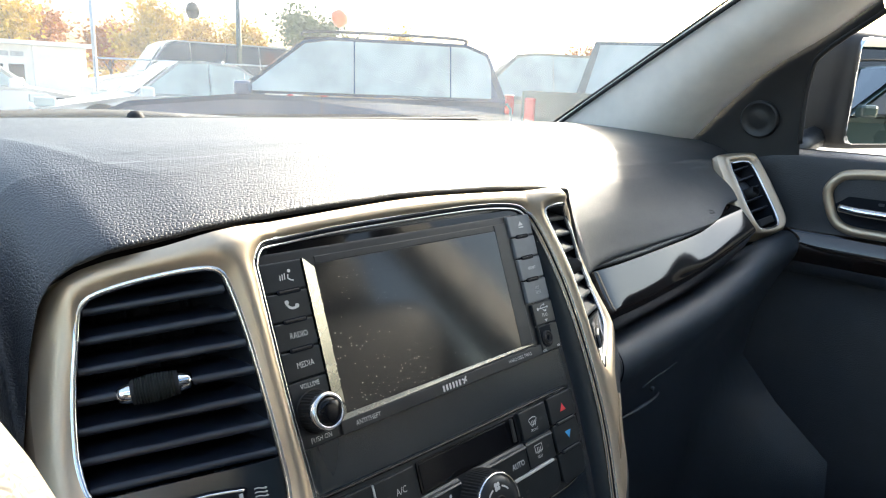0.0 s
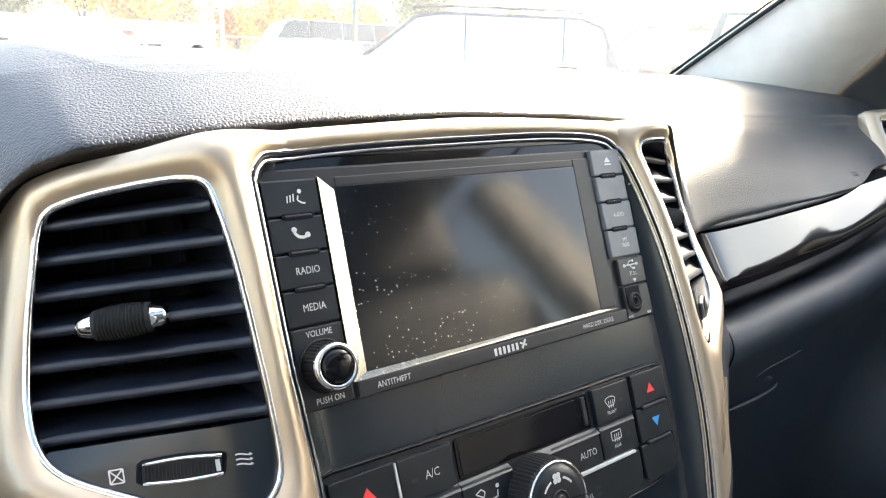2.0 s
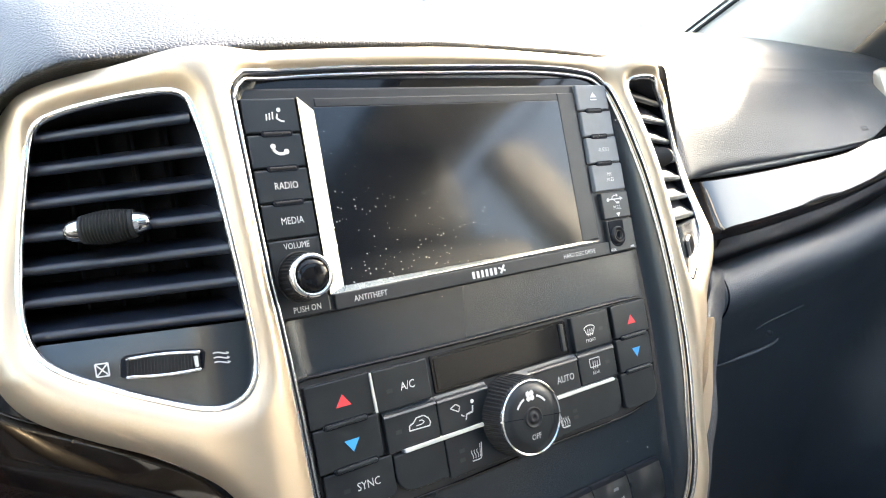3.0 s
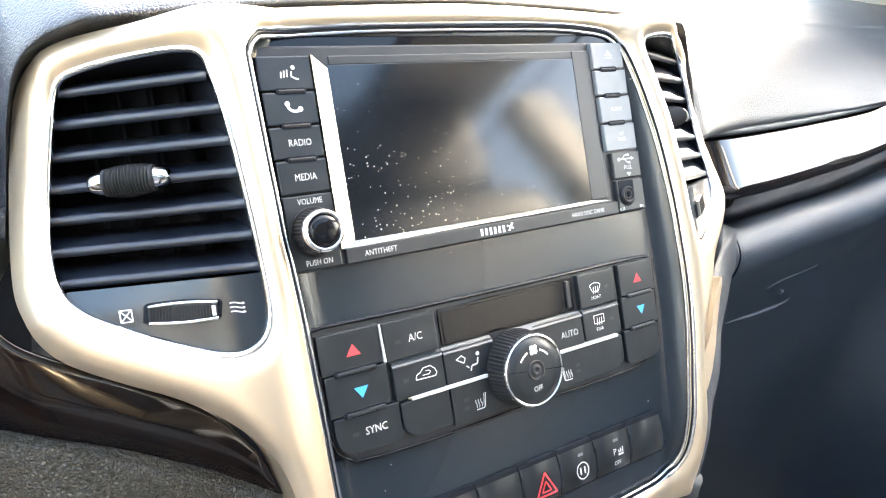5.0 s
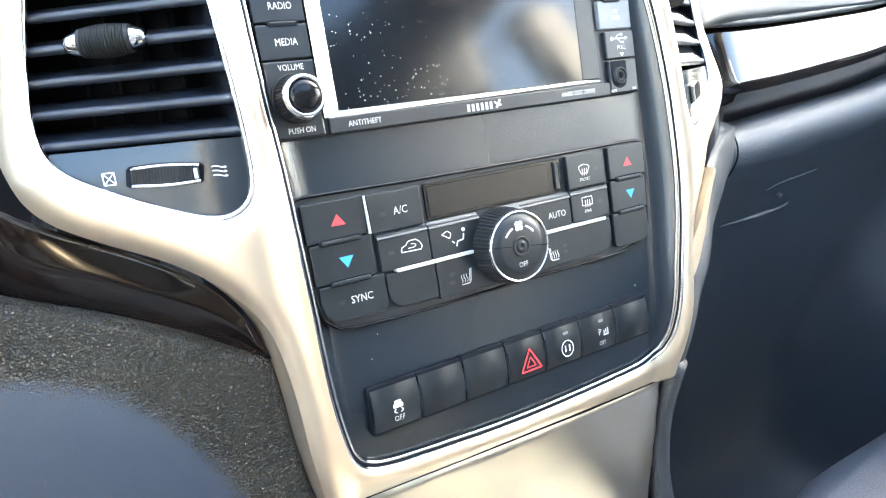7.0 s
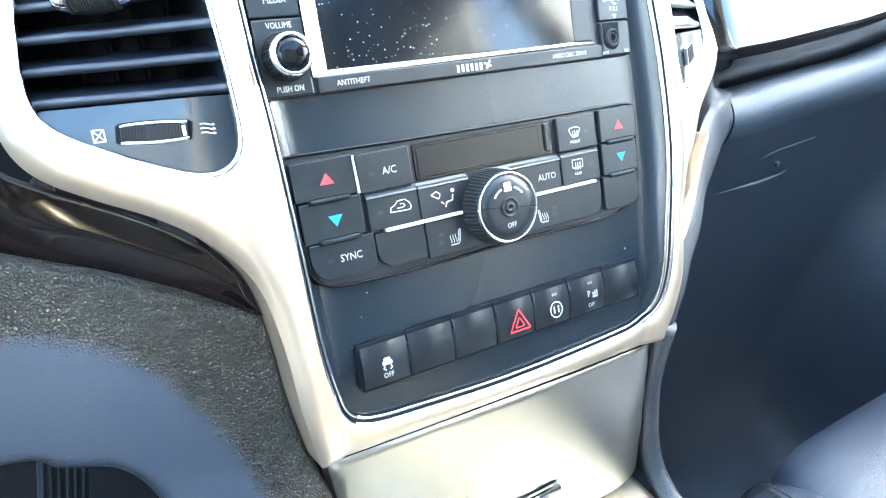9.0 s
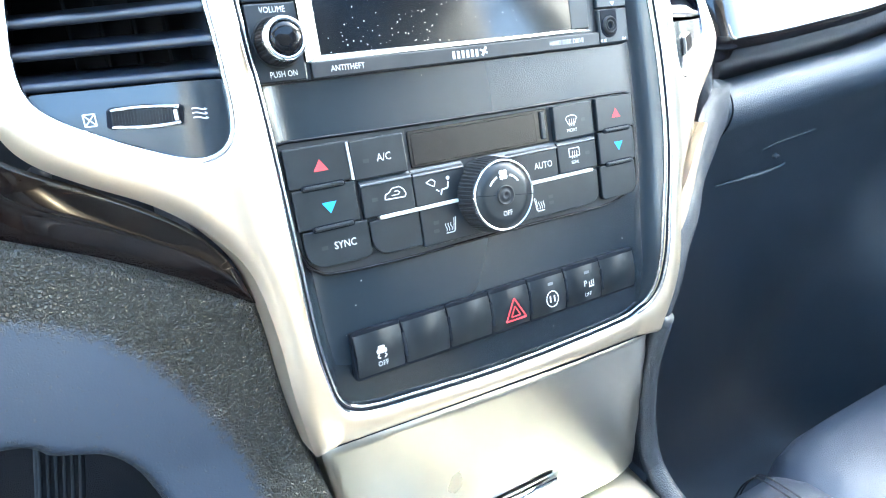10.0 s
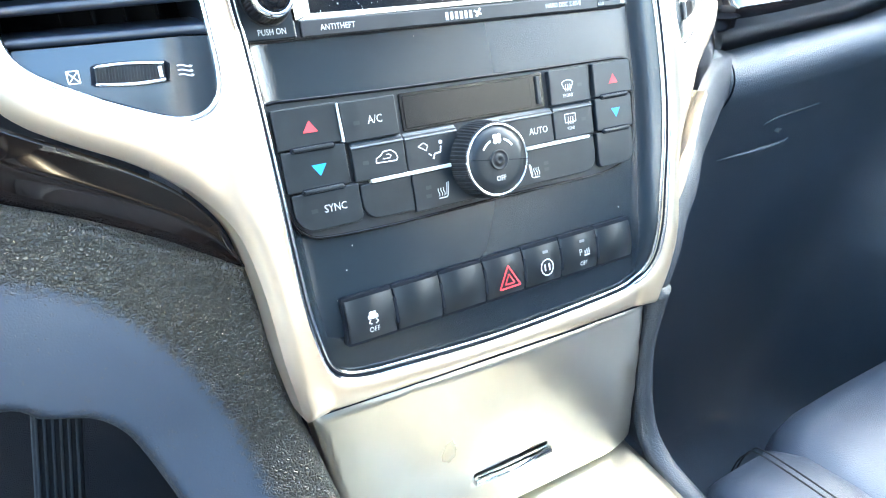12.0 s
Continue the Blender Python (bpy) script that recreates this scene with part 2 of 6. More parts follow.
def privacy_material(tint=(0.10, 0.11, 0.115, 1), name="privacy_glass"):
    """Tinted glass of the rear windows and the sunroof."""
    m = pane_material()
    m.name = name
    for node in m.node_tree.nodes:
        if node.bl_idname == "ShaderNodeBsdfTransparent":
            node.inputs[0].default_value = tint
    return m


def dusty_pane_material():
    """Windscreen glass with a film of dust that catches the sun."""
    m = pane_material()
    m.name = "dusty_windscreen"
    n, l = m.node_tree.nodes, m.node_tree.links
    out = n["Material Output"]
    clear = out.inputs[0].links[0].from_socket
    film, mx, no, rg, tc = n.new("ShaderNodeBsdfTranslucent"), n.new("ShaderNodeMixShader"), n.new("ShaderNodeTexNoise"), n.new("ShaderNodeMapRange"), n.new("ShaderNodeTexCoord")
    film.inputs[0].default_value = (0.90, 0.95, 1.0, 1)
    no.inputs["Scale"].default_value, no.inputs["Detail"].default_value = 9, 6
    rg.inputs["To Min"].default_value, rg.inputs["To Max"].default_value = 0.045, 0.11
    l.new(tc.outputs["Object"], no.inputs["Vector"])
    l.new(no.outputs["Fac"], rg.inputs["Value"])
    l.new(rg.outputs[0], mx.inputs[0])
    l.new(clear, mx.inputs[1])
    l.new(film.outputs[0], mx.inputs[2])
    l.new(mx.outputs[0], out.inputs[0])
    return m


TAIL_WOOD = wood_material("figured_veneer", 0.30, (0.017, 0.0095, 0.0065, 1))
WOOD, SCREEN, PANE, DUSTY, PRIVACY = wood_material(), dusty_glass_material(), pane_material(), dusty_pane_material(), privacy_material()
SUNGLASS = privacy_material((0.55, 0.60, 0.63, 1), "sunroof_glass")

# ---- mesh helpers ----


def thing(name, label, category, m=None, group="", kind=""):
    ob = new(name)
    ob.matrix_world = m if m is not None else Matrix.Translation(C)
    ob.empty_display_size = 0.02
    return tagged(ob, label, category, group, kind)


def solid(name, verts, faces, material, smooth=True):
    me = bpy.data.meshes.new(name)
    me.from_pydata([tuple(map(float, v)) for v in verts], [], faces)
    me.materials.append(material)
    if smooth:
        me.shade_smooth()
    me.update()
    return me


def part(name, me, parent, label=""):
    """Links a mesh as one object under a thing or part."""
    ob = new(name, me)
    ob.parent = parent
    return tagged(ob, label)


def spline(points, n=5, closed=True):
    """A smooth line (Catmull-Rom) through points of any dimension."""
    p = np.array(points, float)
    out = []
    count = len(p)
    for i in range(count if closed else count - 1):
        if closed:
            a, b, c, d = p[i - 1], p[i], p[(i + 1) % count], p[(i + 2) % count]
        else:
            b, c = p[i], p[i + 1]
            a, d = p[max(i - 1, 0)], p[min(i + 2, count - 1)]
        for k in range(n):
            t = k / n
            out.append(0.5 * (2 * b + (c - a) * t + (2 * a - 5 * b + 4 * c - d) * t * t + (3 * b - a - 3 * c + d) * t ** 3))
    if not closed:
        out.append(p[-1])
    return np.array(out)


def mm(points, n=5, closed=True):
    return spline(np.array(points, float) / 1000, n, closed)


def outside(q, poly):
    """Signed distances of points q from a closed polygon: negative inside."""
    best = np.full(len(q), 1e9)
    inside = np.zeros(len(q), bool)
    for a, b in zip(poly, np.roll(poly, -1, 0)):
        ab, aq = b - a, q - a
        t = np.clip(aq @ ab / max(ab @ ab, 1e-12), 0, 1)
        best = np.minimum(best, np.hypot(*(aq - t[:, None] * ab).T))
        cross = (a[1] > q[:, 1]) != (b[1] > q[:, 1])
        with np.errstate(divide="ignore", invalid="ignore"):
            xs = a[0] + (q[:, 1] - a[1]) / (b[1] - a[1]) * ab[0]
        inside ^= cross & (q[:, 0] < xs)
    return np.where(inside, -best, best)


def sheet(name, outer, holes, height, material, step=0.002, back=0.02):
    """A plate in x and z with any outline and holes; height(x, z, d) gives y, d being the distance in from the edge. Its rim runs back."""
    lo, hi = outer.min(0) - step, outer.max(0) + step
    xs, zs = np.arange(lo[0], hi[0] + step, step), np.arange(lo[1], hi[1] + step, step)
    gx, gz = np.meshgrid(xs, zs, indexing="ij")
    q = np.stack([gx.ravel(), gz.ravel()], 1)
    s = outside(q, outer)
    for h in holes:
        s = np.maximum(s, -outside(q, h))
    s = np.where(np.abs(s) < 1e-7, 1e-7, s)
    nz = len(zs)
    index, flat, dist = {}, [], []

    def vert(key, p, d):
        if key not in index:
            index[key] = len(flat)
            flat.append(p)
            dist.append(d)
        return index[key]

    faces = []
    for i in range(len(xs) - 1):
        for j in range(nz - 1):
            ids = (i * nz + j, (i + 1) * nz + j, (i + 1) * nz + j + 1, i * nz + j + 1)
            vals = [s[k] for k in ids]
            if min(vals) > 0:
                continue
            f = []
            for k in range(4):
                a, b = ids[k], ids[(k + 1) % 4]
                if s[a] < 0:
                    f.append(vert(a, q[a], -s[a]))
                if (s[a] < 0) != (s[b] < 0):
                    t = s[a] / (s[a] - s[b])
                    f.append(vert((min(a, b), max(a, b)), q[a] + t * (q[b] - q[a]), 0.0))
            if len(f) > 2:
                faces.append(f)
    flat, dist = np.array(flat), np.array(dist)
    y = height(flat[:, 0], flat[:, 1], dist)
    verts = np.stack([flat[:, 0], y, flat[:, 1]], 1).tolist()
    count = {}
    for f in faces:
        for a, b in zip(f, f[1:] + f[:1]):
            count[(a, b)] = 1
    rim = [(a, b) for a, b in count if (b, a) not in count]
    twin = {}
    for a, b in rim:
        for v in (a, b):
            if v not in twin:
                x, yy, z = verts[v]
                twin[v] = (len(verts), len(verts) + 1)
                verts += [[x, yy, z], [x, yy + back, z]]
        faces.append([twin[b][0], twin[a][0], twin[a][1], twin[b][1]])
    return solid(name, verts, faces, material)


def offset(loop, d):
    """A closed loop, counter-clockwise in x and z, moved inwards by d."""
    e = np.roll(loop, -1, 0) - loop
    n = np.stack([-e[:, 1], e[:, 0]], 1) / np.maximum(np.hypot(*e.T), 1e-9)[:, None]
    v = n + np.roll(n, 1, 0)
    v /= np.maximum((v * np.roll(n, 1, 0)).sum(1), 0.3)[:, None]
    return loop + d * v


def ccw(loop):
    x, z = loop.T
    area = np.sum(x * np.roll(z, -1) - np.roll(x, -1) * z)
    return loop if area > 0 else loop[::-1]


def prism_data(loop, front, back, bevel):
    loop = ccw(np.asarray(loop, float))
    n = len(loop)
    rings = [(loop, back), (loop, front + bevel), (offset(loop, bevel * 0.3), front + bevel * 0.3), (offset(loop, bevel), front)]
    verts = [(x, y, z) for r, y in rings for x, z in r]
    faces = [[k * n + i, k * n + (i + 1) % n, (k + 1) * n + (i + 1) % n, (k + 1) * n + i] for k in range(3) for i in range(n)]
    faces.append([3 * n + i for i in range(n)])
    faces.append([n - 1 - i for i in range(n)])
    return verts, faces


def prism(name, loop, front, back, material, bevel=0.0008):
    """A block with the given outline in x and z; its face is at y = front, and its front edges are rounded."""
    return solid(name, *prism_data(loop, front, back, bevel), material, smooth=False)


def rounded(x0, x1, z0, z1, r, n=4):
    """A rectangle with rounded corners, in millimetres; r: one radius, or four from the lower left on, counter-clockwise."""
    r = [r] * 4 if np.isscalar(r) else r
    out = []
    for (cx, cz), a, rr in zip(((x0, z0), (x1, z0), (x1, z1), (x0, z1)), (180, 270, 0, 90), r):
        sx, sz = (1 if cx == x0 else -1), (1 if cz == z0 else -1)
        for k in range(n + 1):
            t = radians(a + 90 * k / n)
            out.append((cx + sx * rr + rr * math.cos(t), cz + sz * rr + rr * math.sin(t)))
    return np.array(out) / 1000


def circle(cx, cz, r, n=32):
    t = np.linspace(0, 2 * np.pi, n, endpoint=False)
    return np.stack([cx + r * np.cos(t), cz + r * np.sin(t)], 1) / 1000


def tube(name, path, radius, material, closed=False, sides=8, flat=1.0):
    """A rod along a line of points; radius: one, or one for each point."""
    p = np.array(path, float)
    n = len(p)
    rad = np.full(n, radius) if np.isscalar(radius) else np.array(radius)
    tan = (np.roll(p, -1, 0) - np.roll(p, 1, 0)) if closed else np.gradient(p, axis=0)
    tan /= np.maximum(np.linalg.norm(tan, axis=1), 1e-9)[:, None]
    up = np.array((0.0, -1.0, 0.0)) if abs(tan[:, 1]).max() < 0.9 else np.array((0.31, 0.2, 0.93))
    side = np.cross(tan, up)
    side /= np.maximum(np.linalg.norm(side, axis=1), 1e-9)[:, None]
    nor = np.cross(side, tan)
    verts, faces = [], []
    for i in range(n):
        for k in range(sides):
            t = 2 * np.pi * k / sides
            verts.append(p[i] + rad[i] * (math.cos(t) * side[i] + flat * math.sin(t) * nor[i]))
    for i in range(n if closed else n - 1):
        j = (i + 1) % n
        faces += [[i * sides + k, i * sides + (k + 1) % sides, j * sides + (k + 1) % sides, j * sides + k] for k in range(sides)]
    if not closed:
        faces += [list(range(sides))[::-1], [(n - 1) * sides + k for k in range(sides)]]
    return solid(name, verts, faces, material)


def lathe(name, profile, material, n=40, ribs=0, rib=0.0, center=(0, 0, 0)):
    """A turned form about the y axis from rows of (radius, y); ribs cut along its side where a third value is 1."""
    m = n if not ribs else ribs * 4
    verts, faces = [], []
    for row in profile:
        for k in range(m):
            t = 2 * np.pi * k / m
            r = row[0] - (rib if len(row) > 2 and row[2] and k % 4 in (0, 1) else 0)
            verts.append((center[0] + r * math.cos(t), center[1] + row[1], center[2] + r * math.sin(t)))
    for i in range(len(profile) - 1):
        faces += [[i * m + k, i * m + (k + 1) % m, (i + 1) * m + (k + 1) % m, (i + 1) * m + k] for k in range(m)]
    faces.append([(len(profile) - 1) * m + k for k in range(m)])
    return solid(name, verts, faces, material, smooth=not ribs)


def grid(name, rows, material, thick=0.0):
    """A smooth surface through rows of points (all rows of one length); thick: metres added behind it."""
    rows = np.array(rows, float)
    a, b = rows.shape[:2]
    faces = [[i * b + j, (i + 1) * b + j, (i + 1) * b + j + 1, i * b + j + 1] for i in range(a - 1) for j in range(b - 1)]
    me = solid(name, rows.reshape(-1, 3), faces, material)
    if thick:
        bm = bmesh.new()
        bm.from_mesh(me)
        bmesh.ops.recalc_face_normals(bm, faces=bm.faces)
        bmesh.ops.solidify(bm, geom=bm.faces[:], thickness=thick)
        bm.to_mesh(me)
        bm.free()
        me.shade_smooth()
    return me


def box(name, x0, x1, y0, y1, z0, z1, material, bevel=0.004, seg=2):
    bm = bmesh.new()
    bmesh.ops.create_cube(bm, size=1)
    for v in bm.verts:
        v.co = ((x0, x1)[v.co.x > 0], (y0, y1)[v.co.y > 0], (z0, z1)[v.co.z > 0])
    if bevel:
        bmesh.ops.bevel(bm, geom=bm.edges[:], offset=bevel, segments=seg, affect="EDGES", profile=0.5)
    me = bpy.data.meshes.new(name)
    bm.to_mesh(me)
    bm.free()
    me.materials.append(material)
    return me


def lettering(text, size, x, z, y, parent, material=None, narrow=0.88, name="lettering"):
    """Words printed on a face of the stack, centred on x, z (millimetres)."""
    cu = bpy.data.curves.new(name, "FONT")
    cu.body, cu.size, cu.align_x, cu.align_y = text, size / 1000, "CENTER", "CENTER"
    cu.resolution_u = 2
    cu.offset = 0
    tmp = bpy.data.objects.new(name, cu)
    me = bpy.data.meshes.new_from_object(tmp)
    bpy.data.objects.remove(tmp)
    me.materials.clear()
    me.materials.append(material or PRINT)
    me.transform(pose(x / 1000, y, z / 1000, 90, 0, 0) @ Matrix.Diagonal((narrow, 1, 1, 1)))
    return part(name, me, parent)


def mark(name, loops, y, parent, material=None, label=""):
    """Flat printed shapes: loops in millimetres, laid on a face at y."""
    verts, faces = [], []
    for loop in loops:
        loop = ccw(np.asarray(loop, float))
        faces.append(list(range(len(verts), len(verts) + len(loop))))
        verts += [(x / 1000, y, z / 1000) for x, z in loop]
    return part(name, solid(name, verts, faces, material or PRINT, smooth=False), parent, label)


def bar(x0, z0, x1, z1, w):
    """A stroke from one point to another, of width w."""
    d = np.array((x1 - x0, z1 - z0), float)
    n = np.array((-d[1], d[0])) / np.linalg.norm(d) * w / 2
    a, b = np.array((x0, z0)), np.array((x1, z1))
    return np.array([a - n, b - n, b + n, a + n])


def stroke(points, w, closed=False):
    pts = list(points) + ([points[0]] if closed else [])
    return [bar(*a, *b, 0.72 * w) for a, b in zip(pts[:-1], pts[1:])]


# ---- centre stack: silver frame ----
X0 = 9.0          # the stack's middle, mm


def mirrored(points):
    return [(2 * X0 - x, z) for x, z in points][::-1]


def face_y(x, z=-0.2):
    """How far the frame's face lies back: flat in the middle, with wings that fall away on both sides, faster towards the top."""
    a = np.abs(np.asarray(x) - X0 / 1000)
    up = np.clip((np.asarray(z) + 0.05) / 0.08, 0, 1.2)
    return np.interp(a, FACE[:, 0], FACE[:, 1]) + up * (0.010 * np.clip((a - 0.13) / 0.05, 0, 1) + 0.9 * np.clip(a - 0.182, 0, 1))


FACE = spline([(0.0, 0.0), (0.09, 0.0), (0.098, -0.0010), (0.106, -0.0044), (0.115, -0.0082), (0.125, -0.0096), (0.137, -0.0062), (0.152, 0.0020), (0.172, 0.0115), (0.20, 0.0240), (0.30, 0.0672)], 8, False)
VENT_L = [(-168, 41), (-161, 44), (-147, 45.5), (-129, 45), (-121, 42), (-118, 33), (-115, 12), (-113, -14), (-111.5, -40), (-111.5, -60),
          (-115, -69), (-122, -73.5), (-131, -73), (-145, -67), (-161, -58.5), (-175, -49), (-181, -39), (-182, -25), (-180, -9), (-177, 8), (-174, 22), (-171.5, 33)]
VENT_R = [(186, 41), (179, 44), (165, 46.5), (147, 48), (127, 48.5), (119.5, 45), (121, 33), (125.5, 15), (129, 0), (131, -14), (133, -28), (134.5, -41), (136, -55),
          (138.5, -65), (143, -70), (149, -70.5), (163, -66), (179, -58), (193, -48), (198, -39), (200, -25), (198, -9), (195, 8), (192, 22), (189.5, 33)][::-1]
SIDE_L = [(-60, -222.5), (-98, -222), (-103.5, -220), (-105.5, -212), (-110, -180), (-112, -153), (-115, -131), (-119, -118), (-126, -107), (-135, -97), (-149, -86.5), (-167, -76.5),
          (-182, -67), (-190, -58), (-194, -47), (-195.5, -35), (-193, -10), (-189, 15), (-186, 29), (-183, 40), (-178, 48), (-170, 54), (-157, 56.5), (-137, 57.5), (-113, 60), (-64, 63)]
FOOT_L = [(-60, -219.5), (-97.5, -217), (-103, -215), (-105.2, -208)]          # the foot is a little shorter on the driver's side
OUTER = mm(FOOT_L + SIDE_L[4:] + [(9, 65.5)] + mirrored(SIDE_L), 4)
INNER = mm([(-103.5, 36), (-103, 43), (-99, 48.5), (-91, 51), (-50, 53.5), (9, 54.5), (62, 54.5), (95, 51.5), (105.5, 45.5), (109.5, 39), (114, 23), (117.5, 6), (120.5, -12), (123.5, -40), (125, -64), (125.5, -94), (124, -120), (121, -146),
            (117.5, -175), (113.5, -193), (104, -203.5), (82, -207), (9, -208.5), (-50, -205), (-70, -203), (-81, -199.5), (-88, -192), (-92, -178), (-95, -156), (-96.5, -110), (-98.5, -60), (-101.5, -20)], 4)
VL, VR = mm(VENT_L, 4), mm(VENT_R, 4)


def frame_height(x, z, d):
    edge = np.clip(1 - d / (0.0022 + 0.0063 * np.clip((z + 0.222) / 0.010, 0, 1)), 0, 1)
    low = np.clip((-z - 0.16) / 0.064, 0, 1)          # the foot draws back
    return face_y(x, z) + 0.0050 * edge ** 2 - 0.0040 + 0.016 * low ** 2


stack = thing("centre_stack", "satin silver centre stack surround with chrome-edged openings", "dashboard trim", S)
part("silver_frame", sheet("silver_frame", OUTER, [VL, VR, INNER], frame_height, SILVER, 0.0018, 0.03), stack, "satin silver painted plastic frame")


def rim(name, loop, lift, radius, parent, material=CHROME):
    y = face_y(loop[:, 0], loop[:, 1]) + lift + 0.016 * np.clip((-loop[:, 1] - 0.16) / 0.064, 0, 1) ** 2
    return part(name, tube(name, np.stack([loop[:, 0], y, loop[:, 1]], 1), radius, material, closed=True), parent, "polished chrome edging")


rim("chrome_rim", VL, 0.0018, 0.0017, stack)
rim("chrome_rim", VR, 0.0018, 0.0017, stack)
rim("chrome_rim", offset(ccw(INNER), -0.0020), 0.0006, 0.0016, stack)
rim("inner_bead", offset(ccw(INNER), 0.0010), 0.0014, 0.0011, stack)
for d, r in ((-0.0042, 0.0005), (-0.0002, 0.0006)):
    rim("rim_joint", offset(ccw(INNER), d), 0.0, r, stack, DARK)
# black fascia behind the radio, the climate panel and the switches; it curves forward to the chrome all round


def fascia_y(x, z, d):
    edge = np.clip(1 - d / 0.016, 0, 1) ** 2
    return 0.0040 + (face_y(x) - 0.0012) * edge + 0.016 * np.clip((-z - 0.16) / 0.064, 0, 1) ** 2


part("fascia", sheet("fascia", INNER, [], fascia_y, FASCIA, 0.0025, 0.02), stack, "satin black plastic fascia")


# passenger's side: a dark veneer tail lies along the frame's edge, over a silver strip
TAIL_TOP = mm([(214, -30), (212.5, -47), (208, -58), (200, -67), (185, -76.5), (167, -86.5), (153, -97), (144, -107), (137, -118), (133.5, -132)], 4, False)
TAIL_LOW = mm([(228, -38), (226, -62), (220, -80), (209, -88), (197, -93), (186, -100), (174, -107), (160, -113.5), (147, -122), (134, -133.5)], 4, False)
rows = []
for (xa, za), (xb, zb) in zip(TAIL_TOP, TAIL_LOW):
    row = [(xa + (xb - xa) * v, za + (zb - za) * v) for v in np.linspace(0, 1, 9)]
    row = [(x, float(face_y(x, z)) + 0.0030 + 0.004 * (k / 8) ** 2, z) for k, (x, z) in enumerate(row)]
    rows.append([(row[0][0], row[0][1] + 0.02, row[0][2])] + row + [(row[-1][0], row[-1][1] + 0.03, row[-1][2])])
part("veneer_tail", grid("veneer_tail", rows, TAIL_WOOD), stack, "glossy dark veneer tail")
strip = mm([(134, -133.5), (147, -122), (160, -113.5), (174, -107), (186, -100), (188, -104), (179.4, -110), (162.8, -125), (143.5, -140), (130, -158), (128.5, -150), (131, -140)], 1)
part("silver_edge", sheet("silver_edge", ccw(strip), [], lambda x, z, d: face_y(x, z) + 0.0012, SILVER, 0.002, 0.02), stack, "satin silver edge strip")
p = [(x / 1000, 0.0150, -0.2233 + 0.0048 * min(1, max(0, (60 - x) / 158))) for x in np.linspace(-98, 118, 20)]
part("foot_joint", tube("foot_joint", p, 0.0007, DARK), stack)


# ---- air vents in the stack ----
def stack_vent(outline, sign, m):
    """Louvred vent with its housing, slats, slide knob and thumbwheel panel. sign: -1 for the driver's side."""
    v = thing("air_vent", "black louvred dashboard air vent with a sliding knob and thumbwheel", "air vent", m, "air vents in the dashboard")
    loop = outline
    inside = offset(ccw(outline), 0.0010)
    fy = face_y
    rows = [[(x, float(fy(x, z)) + d, z) for x, z in np.vstack([inside, inside[:1]])] for d in (0.002, 0.02, 0.05)]
    part("housing", grid("housing", rows, DARK), v)
    back = sheet("back_wall", loop, [], lambda x, z, d: fy(x, z) + 0.048, DARK, 0.006, 0.002)
    part("back_wall", back, v)
    # panel below the slats
    line = lambda p: p[1] + (0.0418 if sign < 0 else 0.0385) - 0.062 * sign * (p[0] - X0 / 1000 - sign * 0.155)
    panel = []
    for p, q in zip(loop, np.roll(loop, -1, 0)):
        fp, fq = line(p), line(q)
        if fp < 0:
            panel.append(p)
        if (fp < 0) != (fq < 0):
            panel.append(p + (q - p) * fp / (fp - fq))
    panel = np.array(panel)
    part("lower_panel", sheet("lower_panel", panel, [], lambda x, z, d: fy(x, z) + 0.0028, FASCIA, 0.003, 0.02), v)
    # slats
    for k in range(7):
        z = ((35.5 if sign < 0 else 40.5) - 12.4 * k) / 1000
        near = [q[0] for q in loop if abs(q[1] - z) < 0.008]
        x0, x1 = min(near) + 0.001, max(near) - 0.001
        if k == 0:
            x0, x1 = x0 + 0.003, x1 - 0.002
        xs = np.linspace(x0, x1, 11)
        rise, deep = (0.0075, 0.026) if sign < 0 else (0.0200, 0.023)          # the louvres stand open, tilted up towards the back
        prof = [(0.0022, 0.0021), (0.0008, 0.0017), (0.0, 0.0005), (0.0001, -0.0008), (0.0010, -0.0017), (0.0024, -0.0019), (deep / 2, rise / 2 - 0.0016), (deep, rise - 0.0010), (deep, rise + 0.0008), (deep / 2, rise / 2 + 0.0019)]
        lean = 0.065 if sign < 0 else 0.02
        ends = float(fy(x0, z)), float(fy(x1, z)) - 0.003
        verts = [(x, float(np.interp(x, (x0, x1), ends)) + 0.0055 + a, z + b + lean * sign * (x - (x0 + x1) / 2)) for x in xs for a, b in prof]
        n = len(prof)
        faces = [[i * n + j, i * n + (j + 1) % n, (i + 1) * n + (j + 1) % n, (i + 1) * n + j] for i in range(10) for j in range(n)]
        faces += [list(range(n)), [10 * n + j for j in range(n)][::-1]]
        part("slat", solid("slat", verts, faces, SLAT, smooth=sign < 0), v)
    for x in (-158, -146, -134, -122):
        x = x if sign < 0 else 2 * X0 - x
        part("vertical_vane", box("vertical_vane", x / 1000 - 0.0006, x / 1000 + 0.0006, float(fy(x / 1000, 0)) + 0.038, float(fy(x / 1000, 0)) + 0.047, -0.042, 0.042, DARK, 0), v)
    # slide knob: ribbed barrel with chrome ends
    kx = -0.1505 if sign < 0 else 0.1445
    slope = -0.43 if sign < 0 else 0.12
    base = float(fy(kx, 0)) + (0.004 if sign < 0 else 0.010)
    knob_m = Matrix.Translation((kx, base, -0.001 if sign < 0 else 0.003)) @ Matrix.Rotation(math.atan(slope), 4, "Z") @ Matrix.Rotation(radians(-1 * sign), 4, "Y") @ Matrix.Diagonal((0.86, 0.80, 0.72, 1))
    prof = [(0.0052, -0.0116)]                    # a barrel with fine rings, between plain collars
